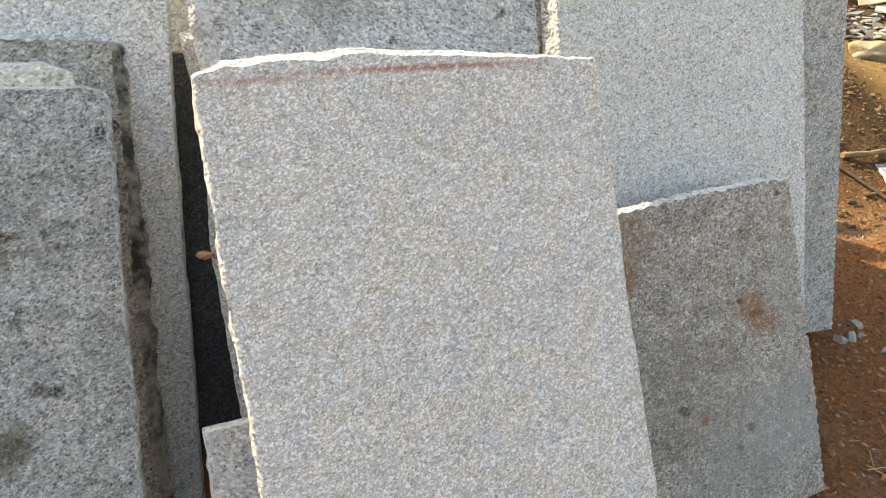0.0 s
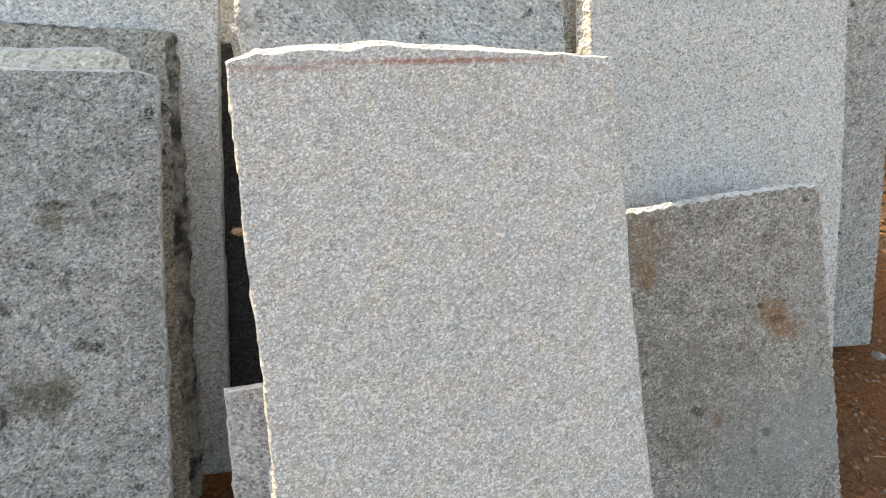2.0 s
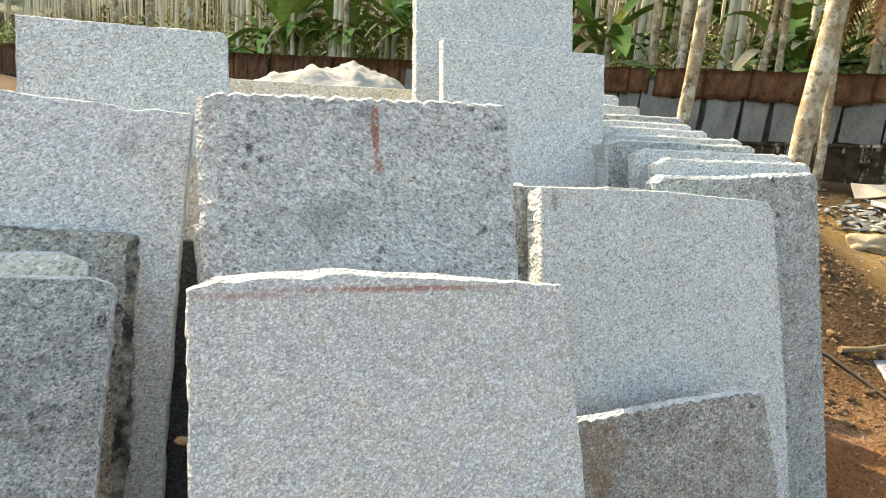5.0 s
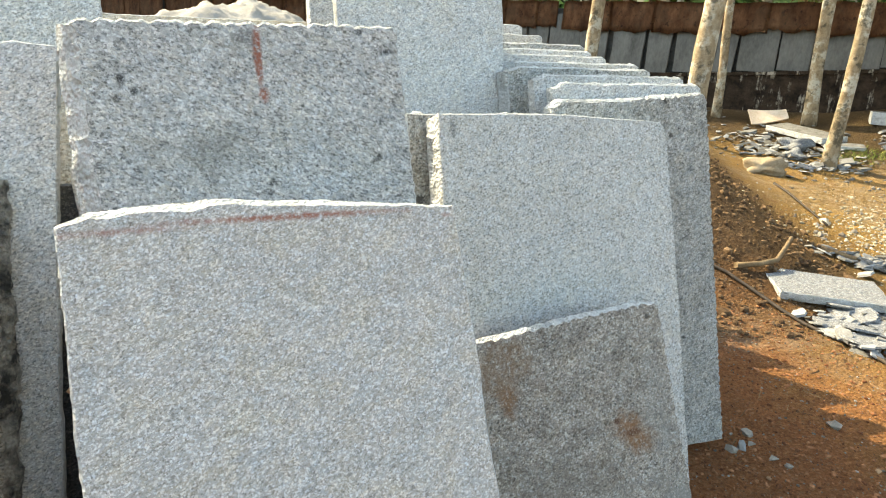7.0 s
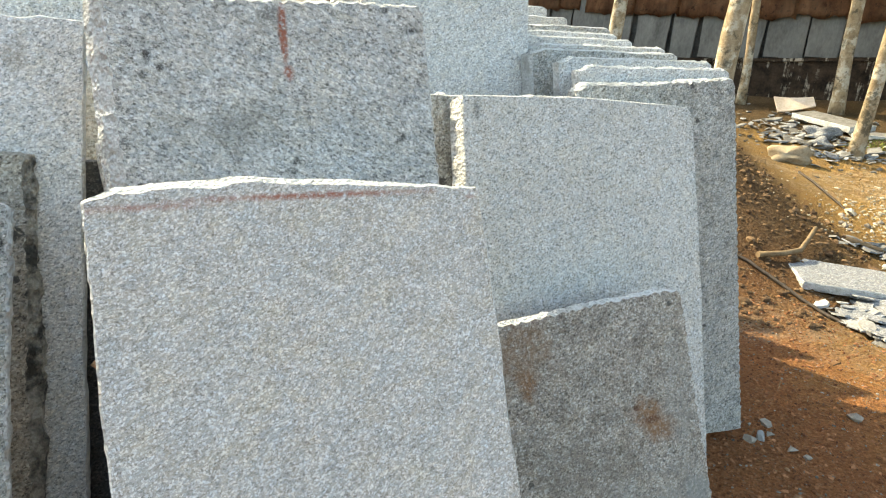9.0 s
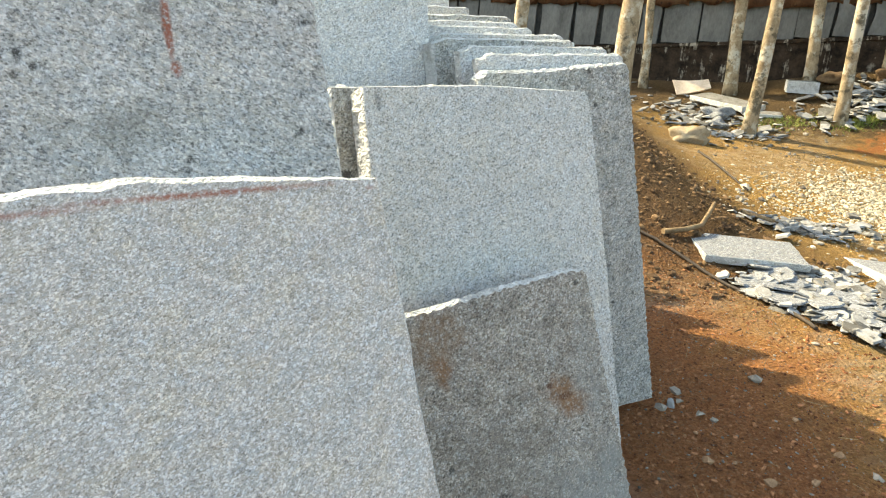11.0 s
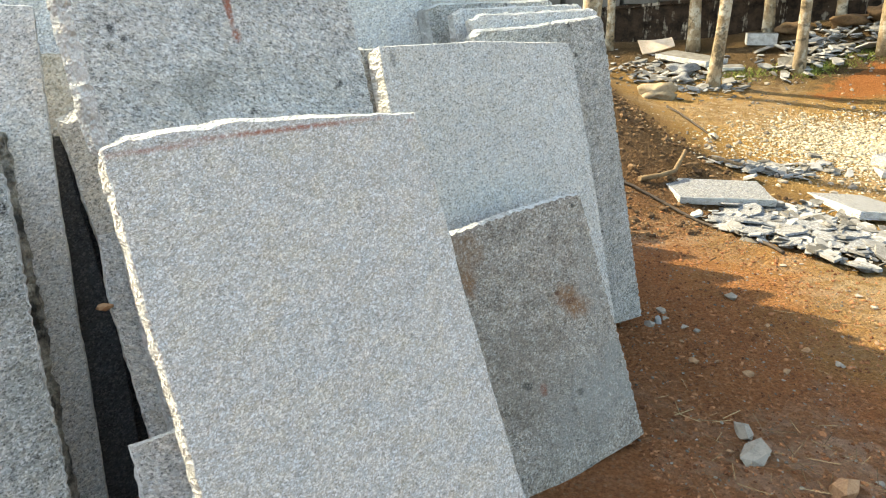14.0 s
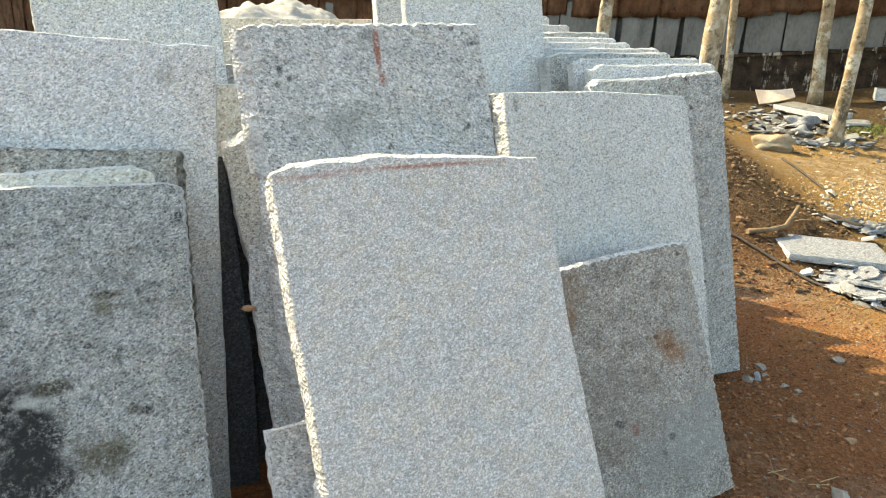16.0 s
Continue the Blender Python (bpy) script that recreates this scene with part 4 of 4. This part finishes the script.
for i in range(16):
    p = wall_at((6.5, 8.5, 10.2, 11.4, 12.6, 14.2, 16.3, 19.8, 21.5, 23.2, 26.4, 28.9, 31.0, 33.0, 22.4, 29.6)[i]) + Vector((0.57, 0.82, 0)) * rnd.uniform(0.9, 2.6)
    root = tagged(new("young_palm"), "young feather palm with fine arching leaves behind the wall", "plant", "young palms")
    root.location = (p.x, p.y, ground_z(p.x, p.y, False) - 0.05)
    h = rnd.uniform(1.2, 2.3)
    bm = bmesh.new()
    tube(bm, [(0, 0, 0), (0.02, 0.01, h * 0.5), (0.03, 0, h)], (0.07, 0.06, 0.045), 8)
    part("stem", bm, m_bark2, root)
    for j in range(9):
        bm = bmesh.new()
        frond(bm, Vector((0.03, 0, h)), j * 2.4 + rnd.random(), rnd.uniform(1.0, 1.6), rnd.uniform(0.3, 0.9), 0.34, 26)
        part("leaf", bm, m_yellow if j % 6 == 5 else m_green, root)

root = tagged(new("dead_palm"), "dead palm with hanging orange-brown leaves behind the wall", "plant")
root.location = (5.55, 11.3, ground_z(5.55, 11.3, False) - 0.05)
bm = bmesh.new()
tube(bm, [(0, 0, 0), (0.03, 0, 1.5), (0.02, 0.02, 3.1)], (0.09, 0.08, 0.06), 9)
part("stem", bm, m_bark, root)
for j in range(10):
    bm = bmesh.new()
    frond(bm, Vector((0.02, 0.02, 3.1)), j * 2.4, rnd.uniform(0.9, 1.3), rnd.uniform(1.5, 2.2), 0.3, 24)
    part("leaf", bm, m_orange, root)

# ---------------------------------------------------------------- heap of stone dust
bm = bmesh.new()
bmesh.ops.create_grid(bm, x_segments=130, y_segments=130, size=1.6)
for v in bm.verts:
    r = math.hypot(v.co.x - 0.25 * v.co.y, v.co.y) / 1.72
    v.co.z = 1.56 * (1 - r ** 2.2) - 0.05 + 0.07 * noise.noise(v.co * 2.1) + 0.05 * noise.noise(v.co * 5) + 0.035 * abs(noise.noise(v.co * 11)) + 0.02 * noise.noise(v.co * 27)
for f in bm.faces:
    f.smooth = True
thing("sand_mound", bm, (m_heap,), "pale mound of stone dust behind the slabs", "mound", pose(-1.35, 5.7, 0))


# ---------------------------------------------------------------- loose stone in the yard
def flake_mesh(w, l, th, seed, sides=7):
    """A thin split flake: an uneven outline with a sharp broken rim."""
    rr = random.Random(seed)
    bm = bmesh.new()
    lo, hi = [], []
    for k in range(sides):
        a = 2 * math.pi * k / sides + rr.uniform(-0.3, 0.3)
        x, y = w * math.cos(a) * rr.uniform(0.7, 1.1), l * math.sin(a) * rr.uniform(0.7, 1.1)
        lo.append(bm.verts.new((x, y, 0)))
        hi.append(bm.verts.new((x * 0.93, y * 0.93, th * rr.uniform(0.7, 1.1))))
    bm.faces.new(lo[::-1]), bm.faces.new(hi)
    for k in range(sides):
        bm.faces.new((lo[k], lo[(k + 1) % sides], hi[(k + 1) % sides], hi[k]))
    return bm


def lying(label, x, y, yaw, w, l, th, face, tip=(0, 0), seed=1, lift=0.0):
    bm = slab_mesh([(-w / 2, l / 2), (w / 2, l / 2 * 0.9), (w / 2 * 0.95, -l / 2), (-w / 2 * 0.9, -l / 2)], th, seed, chip=0.006, ragged=0.006, step=0.03)
    m = Matrix.Translation((x, y, ground_z(x, y) + th * 0.8 + lift)) @ pose(0, 0, 0, 0, 0, yaw) @ pose(0, 0, 0, -90 + tip[0], tip[1], 0)
    return thing("granite_plate", bm, (face, m_edge), label, "stone plate", m, "slabs lying in the yard")


lying("bluish granite offcut slab lying flat on chips", 2.74, 3.88, -10, 0.72, 0.4, 0.05, m_chip, (5, 3), 31, 0.03)
lying("sunlit white granite slab lying in the yard", 3.83, 3.78, 82, 0.7, 0.44, 0.06, m_chip, (4, 5), 32)
lying("white granite offcut lying in the sunlit yard", 5.1, 4.7, 20, 0.5, 0.4, 0.1, m_chip, (6, 0), 33)
lying("small white offcut lying beside a larger one", 4.72, 4.52, 65, 0.24, 0.16, 0.05, m_chip, (8, 4), 36)
lying("long grey granite offcut lying among rubble near the wall", 5.2, 8.82, -71, 1.0, 0.42, 0.07, m_flake, (4, 3), 34, 0.03)
lying("short grey block lying at the foot of the wall", 6.28, 8.82, -30, 0.42, 0.26, 0.16, m_flake, (0, 0), 35)
lying("pale split plate lying flat by a tree foot", 5.42, 8.28, -18, 0.5, 0.2, 0.04, m_flake, (8, 0), 37, 0.02)
bm = bmesh.new()
bmesh.ops.create_grid(bm, x_segments=8, y_segments=3, size=0.5)
for v in bm.verts:
    v.co = Vector((v.co.x * 0.5, v.co.y * 0.22 * (1 - 0.5 * v.co.x), 0.09 * v.co.x ** 2))
bmesh.ops.solidify(bm, geom=bm.faces[:], thickness=0.02)
thing("board", bm, (m_board,), "bleached curved board tilted on the rubble", "board", pose(5.0, 9.45, ground_z(5.0, 9.45) + 0.12, 42, -8, -8))

rnd = random.Random(21)


def in_pile(t, w):
    """A point along the strip of chips, from beside the lying slab towards the front."""
    a, b, c = Vector((2.5, 3.62)), Vector((2.62, 3.15)), Vector((2.9, 2.6))
    p = a.lerp(b, t * 2) if t < 0.5 else b.lerp(c, t * 2 - 1)
    return p + Vector((w, 0.25 * w))


for i in range(64):
    t, w = rnd.random(), rnd.uniform(-0.05, 0.85)
    p = in_pile(t, w)
    sz = rnd.uniform(0.05, 0.15)
    bm = flake_mesh(sz, sz * rnd.uniform(0.5, 0.9), rnd.uniform(0.005, 0.012), 300 + i)
    m = Matrix.Translation((p.x, p.y, ground_z(p.x, p.y) + 0.02 + 0.05 * rnd.random() * max(0, 1 - abs(w - 0.25) * 2))) @ pose(0, 0, 0, rnd.uniform(-9, 9), rnd.uniform(-9, 9), rnd.uniform(0, 360))
    thing("stone_flake", bm, (m_chip,), "thin bluish granite flake lying on the chip pile", "stone flake", m, "flakes on the chip pile")


def flake_stuff(name, spots, label):
    big = bmesh.new()
    for i, (x, y, z, sz) in enumerate(spots):
        one = flake_mesh(sz, sz * rnd.uniform(0.4, 0.95), sz * rnd.uniform(0.08, 0.26), 900 + i, rnd.choice((4, 5, 5, 6)))
        m = Matrix.Translation((x, y, z)) @ pose(0, 0, 0, rnd.gauss(0, 14), rnd.gauss(0, 14), rnd.uniform(0, 360))
        one.transform(m)
        me = bpy.data.meshes.new("tmp")
        one.to_mesh(me)
        one.free()
        big.from_mesh(me)
        bpy.data.meshes.remove(me)
    thing(name, big, (m_flake,), label, "stone chips", kind="stuff")


spots = []
for i in range(620):
    t, w = rnd.random(), max(-0.08, rnd.gauss(0.38, 0.28))
    p = in_pile(t, w)
    spots.append((p.x, p.y, ground_z(p.x, p.y) + 0.012 + 0.03 * rnd.random(), rnd.uniform(0.02, 0.085)))
for i in range(120):
    x, y = rnd.gauss(3.75, 0.22), rnd.gauss(4.75, 0.12)
    spots.append((x, y, ground_z(x, y) + 0.015, rnd.uniform(0.03, 0.1)))
flake_stuff("stone_chips", spots, "bluish granite chips strewn beside the lying slab")
spots = []
for i in range(190):
    x, y = rnd.gauss(4.6, 0.42), rnd.gauss(8.35, 0.6)
    if 0.571 * x + 0.821 * y < 11.1:
        spots.append((x, y, ground_z(x, y) + 0.02, rnd.uniform(0.02, 0.06) + 0.12 * rnd.random() ** 4))
for i in range(230):
    x, y = rnd.gauss(6.75, 0.42), rnd.gauss(8.0, 0.26)
    if 0.571 * x + 0.821 * y < 11.1:
        spots.append((x, y, ground_z(x, y) + 0.03, rnd.uniform(0.03, 0.09) + 0.1 * rnd.random() ** 3))
for i in range(130):
    x, y = rnd.gauss(4.75, 0.3), rnd.gauss(7.62, 0.12)
    spots.append((x, y, ground_z(x, y) + 0.015, rnd.uniform(0.02, 0.06)))
flake_stuff("wall_rubble", spots, "broken granite rubble along the foot of the wall")


def rock(x, y, r, seed, label, mat=None, squash=(1.2, 0.9, 0.6), name="rock"):
    bm = bmesh.new()
    blob(bm, (0, 0, 0), r, seed, squash, seed, 3 if r > 0.1 else 1, 0.75)
    if r > 0.1:
        for f in bm.faces:
            f.smooth = True
        for v in bm.verts:
            v.co += v.co.normalized() * r * 0.22 * noise.noise(v.co * (3.2 / r) + Vector((seed, 0, 0)))
    thing(name, bm, (mat or m_stone,), label, "rock", pose(x, y, ground_z(x, y) + r * squash[2] * 0.45))


rock(3.95, 7.25, 0.17, 3, "pale boulder lying on the bank", m_boulder, (1.2, 0.8, 0.6))
for k, (x, y, r) in enumerate(((1.36, 2.08, 0.032), (1.46, 2.13, 0.022), (1.53, 1.99, 0.024))):
    rock(x, y, 0.7 * r, 300 + k, "grey stone chip lying at the foot of the row", m_stone)
rock(4.64, 7.93, 0.11, 5, "white broken stone among rubble", m_chip)
rock(4.85, 8.35, 0.15, 6, "white broken stone among rubble", m_chip)
for k, (x, y, r) in enumerate(((7.3, 8.35, 0.2), (7.65, 8.15, 0.24), (7.95, 7.9, 0.2), (6.75, 8.75, 0.16))):
    rock(x, y, r, 330 + k, "brown dusty boulder at the foot of the wall", m_bank, (1.4, 0.9, 0.55))
rock(3.82, 5.75, 0.05, 341, "pale stone lying on the sandy yard", m_gravel)
rock(1.24, 1.16, 0.055, 7, "grey flat stone lying on red soil", m_stone, (1.35, 0.65, 0.35))
rock(1.28, 1.27, 0.036, 8, "grey stone lying on red soil", m_stone, (1.2, 0.8, 0.5))
rock(1.40, 0.97, 0.042, 9, "brown clay lump lying on red soil", m_clay, (1, 1, 0.85))
rock(1.50, 0.9, 0.03, 10, "brown clay lump lying on red soil", m_clay)
rock(1.41, 2.1, 0.024, 12, "sharp granite chip at the slab's foot", m_flake, (0.7, 0.7, 1.2))
rock(1.5, 2.04, 0.02, 13, "granite chip lying on red soil", m_stone, (1.2, 0.7, 0.4))
rock(1.48, 2.2, 0.024, 14, "grey stone lying on red soil", m_stone)
rock(1.88, 2.3, 0.03, 15, "brown stone half buried in the soil", m_stone)
for i in range(60):
    x, y = rnd.uniform(1.15, 2.6), rnd.uniform(0.3, 2.9)
    rock(x, y, rnd.uniform(0.008, 0.02), 40 + i, "small stone lying on red soil", (m_stone, m_clay, m_clod)[i % 3], name="pebble")


def pebbles(name, count, region, sizes, mat, label, seed, drop=0.3):
    rr = random.Random(seed)
    base = bmesh.new()
    bmesh.ops.create_icosphere(base, subdivisions=1, radius=1.0)
    bv = [v.co.copy() for v in base.verts]
    bf = [[v.index for v in f.verts] for f in base.faces]
    base.free()
    verts, faces = [], []
    for i in range(count):
        x, y = region(rr)
        r = rr.uniform(*sizes) * (0.5 + rr.random() ** 2)
        z = ground_z(x, y) + r * (0.5 - drop)
        k = len(verts)
        a = rr.uniform(0, 6.28)
        ca, sa = math.cos(a), math.sin(a)
        sx, sy, sz = rr.uniform(0.8, 1.4), rr.uniform(0.6, 1.0), rr.uniform(0.5, 0.9)
        for v in bv:
            j = rr.uniform(0.75, 1.2)
            px, py = v.x * sx * j, v.y * sy * j
            verts.append((x + r * (px * ca - py * sa), y + r * (px * sa + py * ca), z + r * v.z * sz * j))
        faces += [[k + q for q in f] for f in bf]
    me = bpy.data.meshes.new(name)
    me.from_pydata(verts, [], faces)
    me.materials.append(mat)
    tagged(new(name, me), label, "stones", kind="stuff")


pebbles("soil_clods", 9500, lambda r: (0.9 + 1.9 * r.random() ** 1.5, r.uniform(0.2, 3.6)), (0.0022, 0.0085), m_clod, "crumbled clods of red soil", 1)
pebbles("grit", 4200, lambda r: (r.uniform(0.9, 3.2), r.uniform(0.2, 4.0)), (0.002, 0.006), m_stone, "pale grit scattered over the red soil", 2)
pebbles("bank_clods", 2200, lambda r: (r.uniform(1.5, 3.4), r.uniform(3.2, 7.5)), (0.008, 0.025), m_bank, "clods on the bank beside the row", 3)
pebbles("gravel", 15000, lambda r: (r.gauss(5.35, 0.68), r.gauss(5.2, 0.5)), (0.008, 0.016), m_gravel, "patch of pale gravel in the yard", 4)
pebbles("yard_stones", 1100, lambda r: (r.uniform(3.5, 8.0), r.uniform(2.5, 8.5)), (0.008, 0.026), m_stone, "stones scattered across the sandy yard", 5)

# ---------------------------------------------------------------- hose, twigs, straw, grass
bm = bmesh.new()
pts = []
for i in range(26):
    t = i / 25
    x = 1.92 + 0.62 * math.sin(min(1.0, t * 1.15) * 1.57) + 0.02 * math.sin(t * 9)
    y = 4.1 - 1.25 * t
    pts.append((x, y, ground_z(x, y) + 0.014))
tube(bm, pts, [0.011] * len(pts), 8)
thing("hose", bm, (m_hose,), "black hose lying across the soil beside chips", "hose")


def twig(pts, r, label, material=None):
    bm = bmesh.new()
    tube(bm, [(x, y, ground_z(x, y) + r + h) for x, y, h in pts], [r * (1 - 0.08 * i) for i in range(len(pts))], 7)
    thing("stick", bm, (material or m_wood,), label, "stick")


twig([(2.2, 3.98, 0.0), (2.38, 4.03, 0.02), (2.52, 4.09, 0.03), (2.68, 4.3, 0.04), (2.85, 4.55, 0.05)], 0.02, "crooked dry stick lying on the bank")
twig([(3.3, 4.9, 0.0), (3.5, 4.75, 0.01), (3.6, 4.7, 0.0)], 0.02, "short broken log lying on the soil")
# thin dark tube that follows the edge of the bank
twig([(3.88, 6.85, 0.0), (3.82, 6.45, 0.02), (3.83, 6.0, 0.0), (3.77, 5.63, 0.01)], 0.013, "thin dark line lying along the bank", m_hose)
verts, faces = [], []
for i in range(260):
    x, y = rnd.gauss(1.3, 0.16), rnd.gauss(1.05, 0.16)
    if i > 140:
        x, y = rnd.uniform(1.0, 2.4), rnd.uniform(0.4, 3.0)
    a, ln = rnd.uniform(0, 6.28), rnd.uniform(0.02, 0.09)
    z = ground_z(x, y) + 0.008
    dx, dy = math.cos(a) * ln, math.sin(a) * ln
    k = len(verts)
    verts += [(x, y, z), (x + dx, y + dy, z + 0.004), (x + dx - dy * 0.03, y + dy + dx * 0.03, z + 0.005), (x - dy * 0.03, y + dx * 0.03, z + 0.001)]
    faces.append((k, k + 1, k + 2, k + 3))
for i in range(200):
    x, y = rnd.uniform(1.6, 5.5), rnd.uniform(2.6, 7.5)
    a, ln = rnd.uniform(0, 6.28), rnd.uniform(0.015, 0.05)
    z = ground_z(x, y) + 0.012
    dx, dy = math.cos(a) * ln, math.sin(a) * ln
    k = len(verts)
    verts += [(x, y, z), (x + dx, y + dy, z + 0.012), (x + dx - dy * 0.12, y + dy + dx * 0.12, z + 0.02), (x - dy * 0.1, y + dx * 0.1, z + 0.004)]
    faces.append((k, k + 1, k + 2, k + 3))
me = bpy.data.meshes.new("straw")
me.from_pydata(verts, [], faces)
me.materials.append(m_straw)
tagged(new("straw", me), "dry straw scattered on the red soil", "straw", kind="stuff")
verts, faces = [], []
for i in range(1500):
    c = ((5.5, 7.95, 0.25), (6.85, 7.6, 0.25), (6.3, 7.6, 0.16))[i % 3]
    x, y = rnd.gauss(c[0], c[2]), rnd.gauss(c[1], c[2] * 0.5)
    a, ln = rnd.uniform(0, 6.28), rnd.uniform(0.02, 0.06)
    z = ground_z(x, y)
    k = len(verts)
    verts += [(x, y, z), (x + 0.012 * math.cos(a), y + 0.012 * math.sin(a), z), (x + 0.03 * math.sin(a), y + 0.03 * math.cos(a), z + ln)]
    faces.append((k, k + 1, k + 2))
me = bpy.data.meshes.new("grass")
me.from_pydata(verts, [], faces)
me.materials.append(m_grass)
tagged(new("grass", me), "short yellow-green grass near the tree feet", "grass", kind="stuff")
